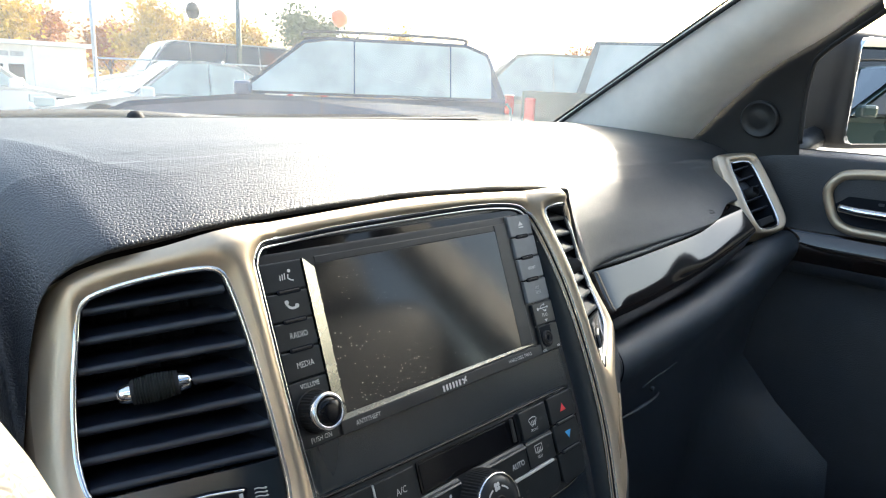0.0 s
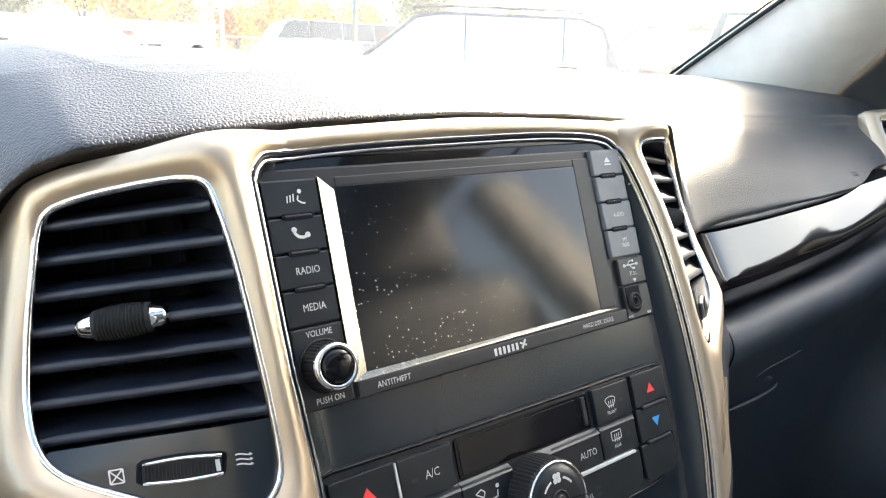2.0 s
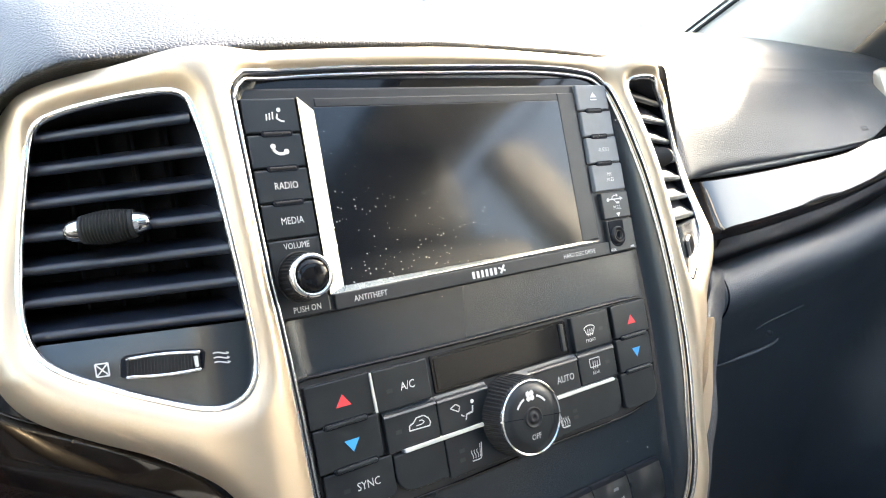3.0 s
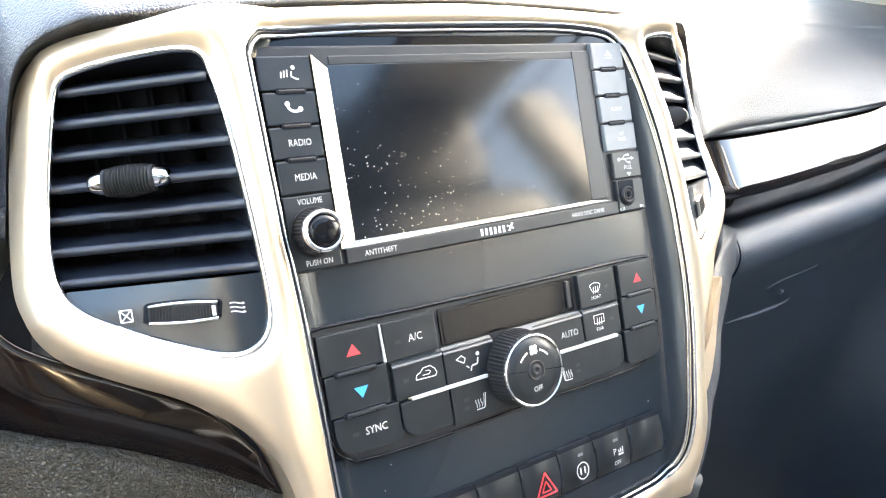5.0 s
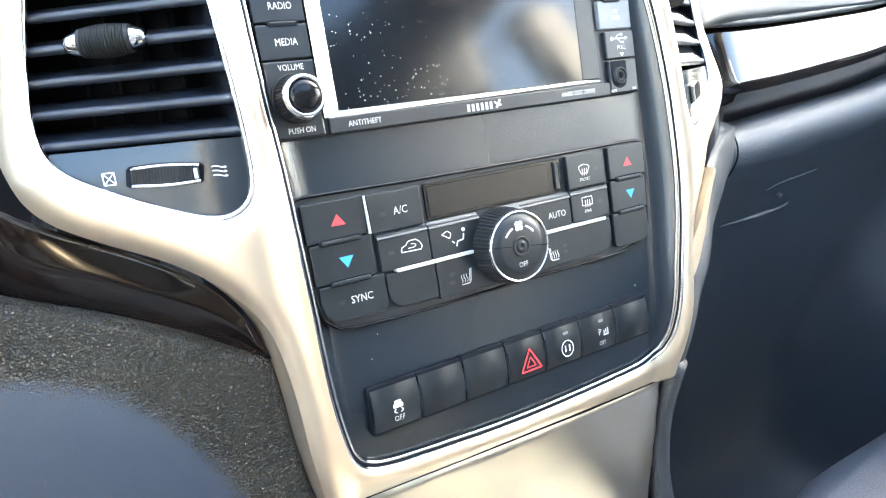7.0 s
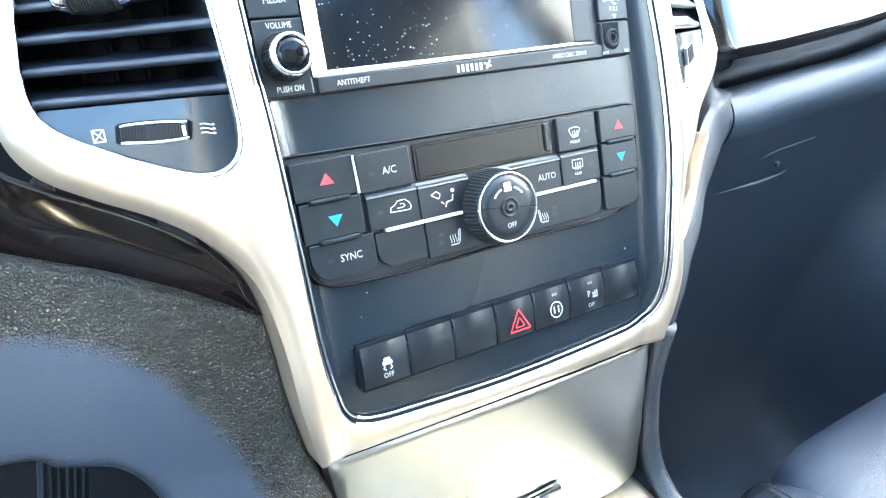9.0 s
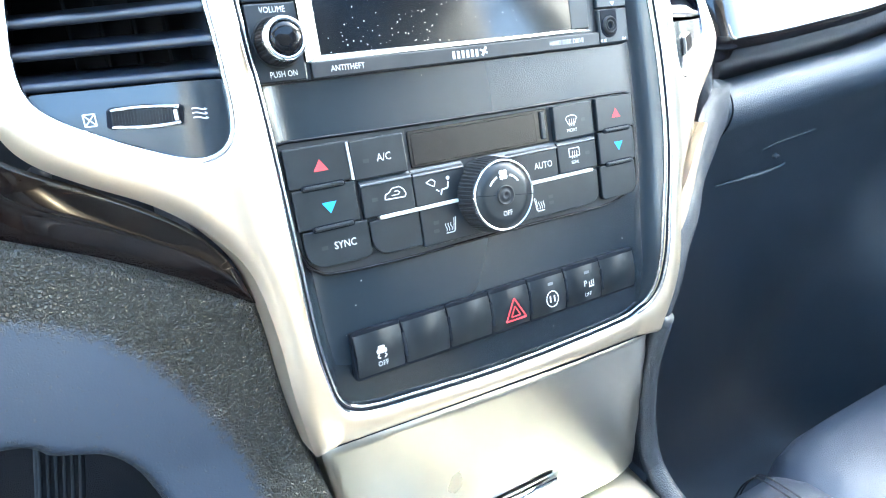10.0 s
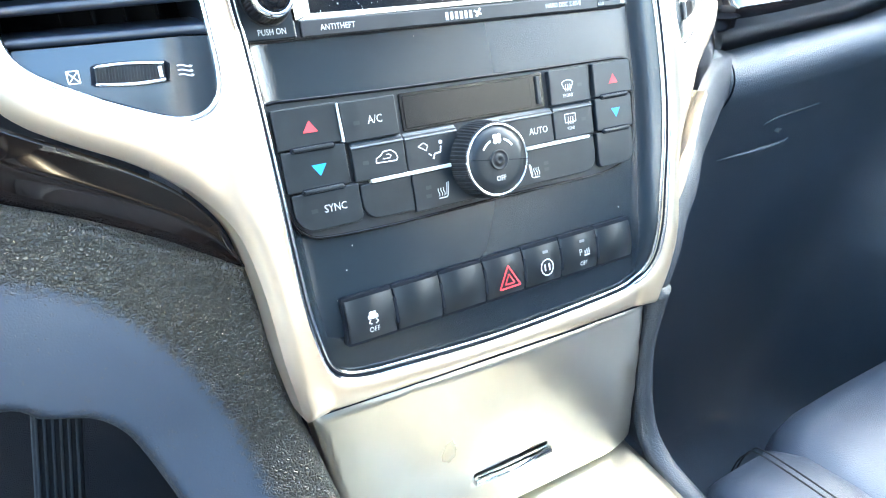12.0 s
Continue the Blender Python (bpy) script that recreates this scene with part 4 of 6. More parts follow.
for k in range(7):
    x0, x1 = edges[k] + 0.4, edges[k + 1] - 0.4
    names = ["stability_switch", "blank_switch", "blank_switch", "hazard_switch", "outlet_switch", "parking_sensor_switch", "blank_switch"]
    labels = ["black stability control rocker switch with white print", "plain black blanking switch", "plain black blanking switch", "black hazard warning switch with a red triangle",
              "black outlet rocker switch with a white socket symbol", "black parking sensor rocker switch with white print", "plain black blanking switch"]
    sw = thing(names[k], labels[k], "switch", S, "switches in a row")
    part("switch_body", prism("switch_body", rounded(x0 - 0.9 if k == 0 else x0 - 0.3, x1 + 0.9 if k == 6 else x1 + 0.3, -185.6, -161.9, 1.0), 0.0016, 0.014, DARK, 0.0004), sw)
    zz = np.linspace(-184, -163.4, 9)
    verts = []
    for z in zz:
        u = (z + 173.7) / 10.3
        y = -0.0012 + 0.0022 * u ** 2 * (0.6 if u > 0 else 0.9)
        verts += [(x0 / 1000, y + 0.0012, z / 1000), ((x0 + 0.8) / 1000, y, z / 1000), ((x1 - 0.8) / 1000, y, z / 1000), (x1 / 1000, y + 0.0012, z / 1000)]
    faces = [[i * 4 + j, i * 4 + j + 1, i * 4 + 5 + j, i * 4 + 4 + j] for i in range(8) for j in range(3)]
    part("rocker", solid("rocker", verts, faces, BUTTON), sw)
    if k < 6:
        part("slot", prism("slot", rounded(x1 - 0.6, x1 + 1.2, -180.5, -167.5, 0.8, 3), -0.0010, 0.004, DARK, 0.0005), sw)
    SY = -0.0016
    if k == 0:
        lettering("OFF", 3.6, -64.7, -179.6, SY + 0.0008, sw)
        cx, cz = -64.9, -173.6
        mark("stability_symbol", [rounded(cx - 2.6, cx + 2.6, cz - 0.6, cz + 1.4, 0.5, 2) * 1000, rounded(cx - 1.8, cx + 1.8, cz + 1.2, cz + 3, 0.5, 2) * 1000]
             + stroke([(cx - 1.4, cz - 1), (cx - 2.4, cz - 2.2), (cx - 1, cz - 3)], 0.8) + stroke([(cx + 1.4, cz - 1), (cx + 2.4, cz - 2.2), (cx + 1, cz - 3)], 0.8), SY, sw)
    if k == 3:
        for s, w in ((1.0, 1.2), (0.45, 0.9)):
            mark("hazard_triangle", stroke([(12 - 6.4 * s, -180 + 3.4 * (1 - s)), (12 + 6.4 * s, -180 + 3.4 * (1 - s)), (12, -180 + 3.4 * (1 - s) + 11.5 * s)], w, True), SY, sw, RED, "red triangle")
    if k == 4:
        ring = [(36.6 + 4.0 * math.cos(radians(u)), -175.6 + 4.4 * math.sin(radians(u))) for u in range(0, 360, 30)]
        mark("socket_symbol", stroke(ring, 0.9, True) + [bar(35.2, -177.4, 35.2, -173.8, 1.0), bar(38, -177.4, 38, -173.8, 1.0)], SY, sw)
        mark("indicator", [rounded(34.8, 38.4, -168, -166.4, 0.3, 2) * 1000], SY + 0.0004, sw, GREYBTN)
    if k == 5:
        lettering("P", 5.0, 60, -173.4, SY, sw)
        lettering("OFF", 3.2, 62, -180, SY + 0.0008, sw)
        mark("sensor_symbol", [bar(62.4, -175.4, 66.2, -175.4, 0.9), bar(63, -174.6, 63, -172.8, 0.7), bar(64.4, -174.6, 64.4, -172.2, 0.7), bar(65.8, -174.6, 65.8, -171.8, 0.7)], SY, sw)
        mark("indicator", [rounded(60, 63.6, -168, -166.4, 0.3, 2) * 1000], SY + 0.0004, sw, GREYBTN)

# ---- dashboard ----
W = Matrix.Translation(C)       # the car's own frame: x right, y ahead, z up from the screen's middle


def smooth01(t):
    t = np.clip(t, 0, 1)
    return t * t * (3 - 2 * t)


P_MID = [(0.40, 0.080, 0), (0.36, 0.0855, 0), (0.30, 0.0872, 0), (0.22, 0.0873, 0.05), (0.160, 0.0862, 0.12), (0.128, 0.0848, 0.30), (0.112, 0.0827, 0.38), (0.103, 0.0813, 0.44), (0.095, 0.0800, 0.50), (0.058, 0.0715, 0.8), (0.0335, 0.0640, 1), (0.036, 0.0590, 1), (0.058, 0.0530, 1)]
# how high the silver frame's upper edge stands under the pad, from the stack's middle outwards
EDGE_X = [0.0, 0.073, 0.122, 0.146, 0.166, 0.179, 0.187, 0.192, 0.195, 0.198, 0.202, 0.205]
EDGE_Z = [0.0, -0.002, -0.005, -0.008, -0.010, -0.016, -0.023, -0.031, -0.042, -0.055, -0.080, -0.100]
P_RIGHT = spline([(0.42, 0.074), (0.37, 0.079), (0.30, 0.077), (0.24, 0.0722), (0.18, 0.0615), (0.145, 0.0470), (0.135, 0.0415), (0.125, 0.0352), (0.115, 0.0280), (0.088, 0.0035), (0.064, -0.018), (0.057, -0.0235), (0.072, -0.032)], 5, False)
P_LEFT = spline([(0.40, 0.080), (0.36, 0.086), (0.30, 0.0872), (0.24, 0.0860), (0.18, 0.0785), (0.12, 0.064), (0.104, 0.0587), (0.088, 0.0527), (0.07, 0.045), (0.042, 0.020), (0.03, -0.010), (0.026, -0.035), (0.04, -0.06)], 5, False)


P_NEAR = spline([(0.40, 0.078), (0.36, 0.0835), (0.30, 0.0840), (0.22, 0.0782), (0.165, 0.0695), (0.125, 0.0530), (0.116, 0.0485), (0.108, 0.0440), (0.094, 0.0345), (0.074, 0.0135), (0.062, -0.009), (0.057, -0.0235), (0.072, -0.032)], 5, False)


def dash_profile(x):
    away = abs(x - X0 / 1000)
    dz = np.interp(away, EDGE_X, EDGE_Z)
    back = 0.013 * smooth01((away - 0.16) / 0.035)          # the lip draws back round the frame's corners
    mid = spline([(y + w * back, z + w * dz) for y, z, w in P_MID], 5, False)
    k = np.clip(1.25 - np.linspace(0, 1.55, len(mid)), 0, 1)[:, None]      # wide blends far off, narrow ones at the lip
    right, left, far = smooth01((x - 0.190 + 0.10 * k) / (0.032 + 0.20 * k)), smooth01((-0.188 - x + 0.06 * k) / (0.022 + 0.10 * k)), smooth01((x - 0.24) / 0.36)
    near = P_NEAR.copy()          # beside the stack the pad swells forward to the frame's edge
    near[:, 0] -= 0.036 * np.exp(-max(x - 0.2, 0) / 0.05) * np.clip((0.092 - near[:, 1]) / 0.04, 0, 1)
    p = mid * (1 - right - left) + (near * (1 - far) + P_RIGHT * far) * right + P_LEFT * left
    p = p.copy()
    lift = np.interp(x, [0.345, 0.45, 0.56, 0.64, 0.70], [0, 0.002, 0.010, 0.017, 0.021])
    p[:, 1] += lift * smooth01((0.045 - p[:, 1]) / 0.06)       # the lip rises with the veneer
    end = smooth01((x - 0.60) / 0.14)
    p[:, 1] -= 0.006 * end
    p[:, 0] += 0.034 * smooth01((x - 0.50) / 0.15) * np.clip(np.linspace(-0.5, 1.2, len(p)), 0, 1)     # room for the side vent
    p[:, 0] += -0.03 * smooth01((abs(x) - 0.35) / 0.4) * np.linspace(1, 0, len(p))    # the far edge sweeps back to the sides
    i = np.linspace(0, len(p) - 1, 150)
    p = np.stack([np.interp(i, np.arange(len(p)), p[:, k]) for k in (0, 1)], 1)
    c = np.interp(x, FOLD_X, FOLD_Y)                # a soft fold runs across the driver's half of the top
    p[:, 1] += 0.0014 * np.interp(x, [-0.3, -0.17, -0.02, 0.06], [0.6, 1, 1, 0]) * np.exp(-np.abs(p[:, 0] - c) / 0.022)
    return p


FOLD_X = [-0.74, -0.22, -0.163, -0.15, -0.14, -0.122, -0.10, -0.07, -0.04, 0.03]
FOLD_Y = [0.30, 0.26, 0.176, 0.135, 0.11, 0.086, 0.083, 0.087, 0.089, 0.092]
dash = thing("dashboard", "black grained soft vinyl dashboard with a sunlit top", "dashboard", W)
xs = np.r_[np.linspace(-0.74, -0.215, 22), np.linspace(-0.210, -0.160, 22), np.linspace(-0.158, -0.06, 32), np.linspace(-0.055, 0.170, 20), np.linspace(0.174, 0.24, 28), np.linspace(0.25, 0.745, 30)]
part("top_pad", grid("top_pad", [[(x, y, z) for y, z in dash_profile(x)] for x in xs], VINYL), dash, "black grained vinyl top pad")
stamp = mark("airbag_mark", [bar(-5 + 2.5 * k, -2.0, -5 + 2.5 * k, 1.0, 1.5) for k in range(5)] + [bar(-6, 2.6, 6, 2.6, 1.0)], 0.0, dash, RUBBER, "small dark embossed mark")
stamp.data.transform(pose(0.5284, 0.0660, -0.0068, -44, 0, -6))
part("defroster_grille", box("defroster_grille", -0.45, 0.45, 0.372, 0.392, 0.074, 0.0845, RUBBER, 0.003), dash)

# dark veneer band on the passenger's side, swelling out of the dash
TOP_T = mm([(216, -26), (258, -29), (345, -29), (450, -25), (560, -17), (640, -9)], 4, False)


def band(name, top, low, y_of, bulge, material, n=16, count=40, swell=lambda v: math.sin(math.pi * v) ** 0.7):
    """A swelling strip between two lines in x and z."""
    u = np.linspace(0, 1, count)
    tt = np.stack([np.interp(u, np.linspace(0, 1, len(top)), top[:, k]) for k in (0, 1)], 1)
    ll = np.stack([np.interp(u, np.linspace(0, 1, len(low)), low[:, k]) for k in (0, 1)], 1)
    rows = []
    for a, b in zip(tt, ll):
        row = []
        for v in np.linspace(0, 1, n):
            x, z = a * (1 - v) + b * v
            row.append((x, y_of(x, z) - bulge * swell(v), z))
        rows.append([(row[0][0], row[0][1] + 0.02, row[0][2])] + row + [(row[-1][0], row[-1][1] + 0.02, row[-1][2])])
    return grid(name, rows, material)


# upper face leans back to the windscreen, lower face tucks in behind the pad; the near end rounds away
VENEER = [np.array((-0.005, 0.0014)) + 0.972 * mm(line, 5, False) for line in ([(232, -31), (297, -30.5), (345, -30), (424, -28), (500, -26), (575, -18), (640, -11)], [(240, -77), (300, -77), (340, -76.5), (402, -72.5), (476, -66.5), (570, -52), (640, -38)],
                                          [(236, -104), (300, -122), (360, -120), (480, -113), (540, -106), (590, -98), (640, -84)])]
rows = []
for k in range(len(VENEER[0])):
    (xa, za), (xb, zb), (xc, zc) = (line[k] for line in VENEER)
    turn = 24 * max(0.281 - xb, 0) ** 2 + 0.02 * max(xb - 0.30, 0)
    a, b, c = Vector((xa, 0.0615 + turn, za)), Vector((xb, 0.0360 + turn, zb)), Vector((xc, 0.070 + turn, zc))
    e, f = b.lerp(a, 0.14), b.lerp(c, 0.16)
    row = [a + Vector((0, 0.03, 0.004))] + [a.lerp(e, v) for v in np.linspace(0, 1, 6)]
    row += [e.lerp(b, v).lerp(b.lerp(f, v), v) for v in np.linspace(0, 1, 9)[1:]]
    bow = Vector((0, -0.004, 0))
    row += [f.lerp(c, v) + bow * math.sin(math.pi * v) for v in np.linspace(0, 1, 8)[1:]]
    rows.append(row)
part("veneer_band", grid("veneer_band", rows, WOOD), dash, "glossy dark veneer band")
p = [(x, 0.0535 + 0.03 * (x - 0.25) + 0.030 * smooth01((x - 0.50) / 0.15), z + 0.0015) for x, z in TOP_T if x < 0.64]
part("seam", tube("seam", p, 0.0030, VINYL), dash)

# lower dash and glovebox on the passenger's side
xs = np.linspace(0.150, 0.745, 40)
rows = []
for x in xs:
    zt = np.interp(x, [0.15, 0.238, 0.29, 0.365, 0.48, 0.58, 0.66, 0.75], [-0.078, -0.080, -0.108, -0.102, -0.095, -0.080, -0.058, -0.05])
    # swept on to the floor as one sheet in place of the shaded footwell
    pr = spline([(0.085, zt - 0.030), (0.070, zt - 0.010), (0.052, zt - 0.001), (0.038, zt - 0.004), (0.0295, zt - 0.016), (0.0305, zt - 0.032), (0.042, zt - 0.054), (0.056, zt - 0.085), (0.075, zt - 0.15), (0.10, -0.42), (0.112, -0.56), (0.09, -0.665), (0.02, -0.712), (-0.12, -0.722), (-0.30, -0.724)], 4, False)
    pr[:, 0] += 0.035 * smooth01((0.20 - x) / 0.05)
    pr[:, 0] -= 0.16 * np.clip((x - 0.60) / 0.145, 0, 1) ** 2 * smooth01((-0.24 - pr[:, 1]) / 0.15)          # rounds into the door side, so no corner shows from the camera
    rows.append([(x, y, z) for y, z in pr])
    if x < 0.295:
        seam_line = [(x, y - 0.0001, z) for y, z in pr if y < 0.045 and -0.160 < z]          # joint beside the glovebox lid
part("lower_pad", grid("lower_pad", rows, PAD), dash, "black grained vinyl lower pad")
# pull latch: a shallow scoop with a thin upper rim, a lip below and a round lock between
glove = part("glovebox_latch", tube("glovebox_latch", spline([(0.384, 0.0545, -0.183), (0.400, 0.0525, -0.1775), (0.428, 0.0515, -0.1745), (0.452, 0.0525, -0.173), (0.470, 0.0555, -0.174)], 6, False), np.interp(np.arange(25), [0, 10, 24], [0.0004, 0.0009, 0.0003]), PAD, sides=10), dash, "black glovebox pull latch")
part("latch_lip", tube("latch_lip", spline([(0.343, 0.0635, -0.2150), (0.362, 0.0600, -0.2125), (0.395, 0.0580, -0.2105), (0.425, 0.0585, -0.2090), (0.440, 0.0620, -0.2085)], 6, False), np.interp(np.arange(25), [0, 12, 24], [0.0004, 0.0024, 0.0004]), PAD, sides=10), glove)
part("latch_lock", lathe("latch_lock", [(0.0026, 0.004), (0.0026, 0.0), (0.0022, -0.0006), (0.0009, -0.0003)], PAD, 20, center=(0.414, 0.0560, -0.195)), glove)
part("glovebox_seam", tube("glovebox_seam", seam_line, 0.0009, DARK), dash)

# driver's side: veneer tail under the frame, and the knee bolster
TOP_D = mm([(-300, -30), (-240, -35), (-212, -44), (-200, -58), (-186, -68), (-168, -78), (-150, -89), (-136, -99), (-127, -109), (-120, -121), (-114, -138)], 4, False)
LOW_D = mm([(-300, -78), (-240, -86), (-214, -91), (-203, -95), (-188, -101), (-170, -108.5), (-152, -117.5), (-138, -125), (-128, -131), (-119, -137), (-114, -139)], 4, False)


def stack_band(name, top, low, y_of, bulge, material, parent, label):
    me = band(name, top, low, y_of, bulge, material)
    me.transform(W.inverted() @ S)
    return part(name, me, parent, label)


def tail_y(x, z):
    """The tail turns its face down to the driver's knees, more so below a soft crease along its middle."""
    top = np.interp(x, TOP_D[:, 0], TOP_D[:, 1])
    mid = 0.5 * (top + np.interp(x, LOW_D[:, 0], LOW_D[:, 1]))
    return 0.013 + 0.36 * np.clip(-x - 0.12, 0, 1) + 0.16 * (top - z) + 0.26 * max(mid - z, 0)


stack_band("veneer_tail", TOP_D, LOW_D, tail_y, 0.0006, TAIL_WOOD, dash, "glossy dark veneer trim")


def knee_y(x, z):
    """Face of the knee bolster in the stack's frame: swells to the driver, then tucks under."""
    return 0.018 + 0.30 * np.clip(-x - 0.112, 0, 1) - 0.006 * np.sin(np.clip((-z - 0.09) / 0.12, 0, 1) * np.pi)


KNEE_TOP = mm([(-320, -76), (-240, -85), (-214, -90), (-203, -94), (-188, -100), (-170, -107.5), (-152, -116.5), (-138, -124), (-128, -130), (-113, -136)], 4, False)
KNEE_EDGE = mm([(-320, -114), (-245, -122), (-214, -126), (-198, -130), (-183, -136), (-168, -147), (-153, -165), (-141, -185), (-131, -212), (-120, -262)], 4, False)
KNEE_SIDE = mm([(-113, -136), (-110.5, -155), (-108, -182), (-104.5, -207), (-98.5, -232), (-90, -270), (-81, -310)], 5, False)
edge = np.vstack([KNEE_TOP, KNEE_SIDE[1:], mm([(-70, -400), (-320, -400)], 1, False)])
CUT = np.vstack([mm([(-320, -176), (-245, -182), (-216, -184), (-208, -190), (-198, -193), (-187, -196), (-178, -204), (-171, -218), (-160, -252), (-150, -290), (-140, -400)], 4, False), mm([(-321, -400)], 1, False)])
LOWP = np.vstack([KNEE_EDGE, mm([(-110, -310), (-100, -400), (-140, -400), (-150, -290), (-160, -252), (-171, -218), (-178, -204), (-187, -196), (-198, -193), (-208, -190), (-216, -184), (-245, -182), (-320, -176)], 3, False)])
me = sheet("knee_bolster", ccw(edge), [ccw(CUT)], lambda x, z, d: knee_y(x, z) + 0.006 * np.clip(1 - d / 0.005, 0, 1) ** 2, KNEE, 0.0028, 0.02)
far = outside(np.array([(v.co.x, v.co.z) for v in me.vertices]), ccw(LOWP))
share = me.attributes.new("skylit_share", "FLOAT", "POINT")          # the grain runs out into slate grey, painted for the skylight on the lower part
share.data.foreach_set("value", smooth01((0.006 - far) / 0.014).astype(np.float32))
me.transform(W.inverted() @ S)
part("knee_bolster", me, dash, "dark grained vinyl knee bolster, blue skylight painted slate grey below")

# ---- console below the stack ----
console = thing("centre_console", "satin silver console with a closed bin door and black grained edges", "console", W)
BIN_TOP = -0.2135


def bin_y(x, z):
    u = np.clip((BIN_TOP - z) / 0.12, 0, 1)
    return -0.0700 - 0.0105 * u + np.where(x > 0.018, 7.2, 1.5) * np.clip(np.abs(x - 0.018) - 0.085, 0, 1) ** 2


door_loop = mm([(-98, -208.6), (-60, -210.2), (13, -212.4), (90, -213), (123, -212.6), (126, -235), (131, -280), (136, -334), (100, -334.5), (13, -335), (-60, -335), (-74, -335), (-82, -300), (-90, -260)], 1)
slot = rounded(-3, 53, -300.5, -295.5, 1.5)
door = part("bin_door", sheet("bin_door", ccw(door_loop), [slot], lambda x, z, d: bin_y(x, z) + 0.003 * np.clip(1 - d / 0.002, 0, 1) ** 2, BRUSHED, 0.003, 0.02), console, "satin silver bin door")
part("finger_slot", box("finger_slot", -0.003, 0.053, -0.073, -0.055, -0.3005, -0.2955, DARK, 0.001), door)
part("pull_bar", tube("pull_bar", [(-0.003, -0.0775, -0.3010), (0.02, -0.0790, -0.3010), (0.053, -0.0780, -0.3010)], 0.0025, CHROME), door, "chrome-edged pull bar")
# console top
rows = []
for y in np.r_[-0.066, -0.080, -0.10, np.linspace(-0.13, -0.75, 14)]:
    rows.append([(x, y, z) for x, z in ((-0.080, -0.350), (-0.078, -0.340), (-0.070, -0.3365), (0.0, -0.336), (0.125, -0.336), (0.133, -0.340), (0.134, -0.352))])
part("console_top", grid("console_top", rows, BRUSHED), console, "satin silver console top")
part("shift_bezel", tube("shift_bezel", [(0.02 + 0.055 * math.cos(t), -0.185 + 0.075 * math.sin(t), -0.333) for t in np.linspace(0, 2 * np.pi, 40, endpoint=False)], 0.005, CHROME, closed=True), console, "chrome ring round the gear lever")
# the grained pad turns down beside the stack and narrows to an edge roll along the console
# edge points set from camera sight lines and slid back along them
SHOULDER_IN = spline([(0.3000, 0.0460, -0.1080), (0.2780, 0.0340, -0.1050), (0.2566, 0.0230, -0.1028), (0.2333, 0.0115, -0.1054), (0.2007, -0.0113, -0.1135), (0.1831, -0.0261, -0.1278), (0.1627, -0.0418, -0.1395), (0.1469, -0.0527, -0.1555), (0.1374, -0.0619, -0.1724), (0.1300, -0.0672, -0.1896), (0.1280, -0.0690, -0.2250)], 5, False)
SHOULDER_OUT = spline([(0.3120, 0.0460, -0.1500), (0.2880, 0.0340, -0.1470), (0.2751, 0.0271, -0.1476), (0.2576, 0.0146, -0.1481), (0.2325, -0.0011, -0.1512), (0.2030, -0.0188, -0.1596), (0.1812, -0.0339, -0.1692), (0.1612, -0.0471, -0.1808), (0.1511, -0.0557, -0.1953), (0.1427, -0.0616, -0.2090), (0.1385, -0.0630, -0.2350)], 5, False)
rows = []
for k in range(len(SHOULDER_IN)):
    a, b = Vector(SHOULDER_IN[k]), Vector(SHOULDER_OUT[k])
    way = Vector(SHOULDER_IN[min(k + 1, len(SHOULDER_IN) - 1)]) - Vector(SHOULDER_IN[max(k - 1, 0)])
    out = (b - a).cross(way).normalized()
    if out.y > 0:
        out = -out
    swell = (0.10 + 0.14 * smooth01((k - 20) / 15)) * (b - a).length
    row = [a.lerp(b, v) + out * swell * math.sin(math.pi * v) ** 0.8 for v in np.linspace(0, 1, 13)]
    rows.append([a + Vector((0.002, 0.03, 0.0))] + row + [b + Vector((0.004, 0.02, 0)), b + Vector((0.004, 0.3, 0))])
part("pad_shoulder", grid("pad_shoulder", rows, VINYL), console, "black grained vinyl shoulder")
bead = spline([(0.1320, -0.068, -0.205), (0.1385, -0.064, -0.26), (0.145, -0.072, -0.315), (0.147, -0.090, -0.342), (0.146, -0.125, -0.352), (0.147, -0.20, -0.356), (0.150, -0.60, -0.36)], 6, False)
part("edge_bead", tube("edge_bead", bead, np.interp(np.arange(len(bead)), [0, 6, 16, 36], [0.0072, 0.0066, 0.0078, 0.011]), VINYL, sides=12), console, "black grained edge roll")
rows = [[(p[0] + 0.004, p[1] + d, p[2]) for d in (0.0, 0.1, 0.25, 0.45)] for p in bead[:26]]
part("side_panel", grid("side_panel", rows, VINYL), console)
rows = [[(p[0] + 0.006, p[1], p[2] - d) for d in (0.0, 0.1, 0.3, 0.42)] for p in bead[14:]]
part("side_panel", grid("side_panel", rows, VINYL), console)
rows = [[(x, y, z) for z in (-0.215, -0.30, -0.40, -0.75)] for x, y in ((-0.098, -0.05), (-0.099, 0.1), (-0.1, 0.4))]
part("side_panel", grid("side_panel", rows, VINYL), console)
rows = [[(-0.082, y, z) for z in (-0.34, -0.45, -0.75)] for y in (-0.06, -0.3, -0.75)]
part("side_panel", grid("side_panel", rows, VINYL), console)

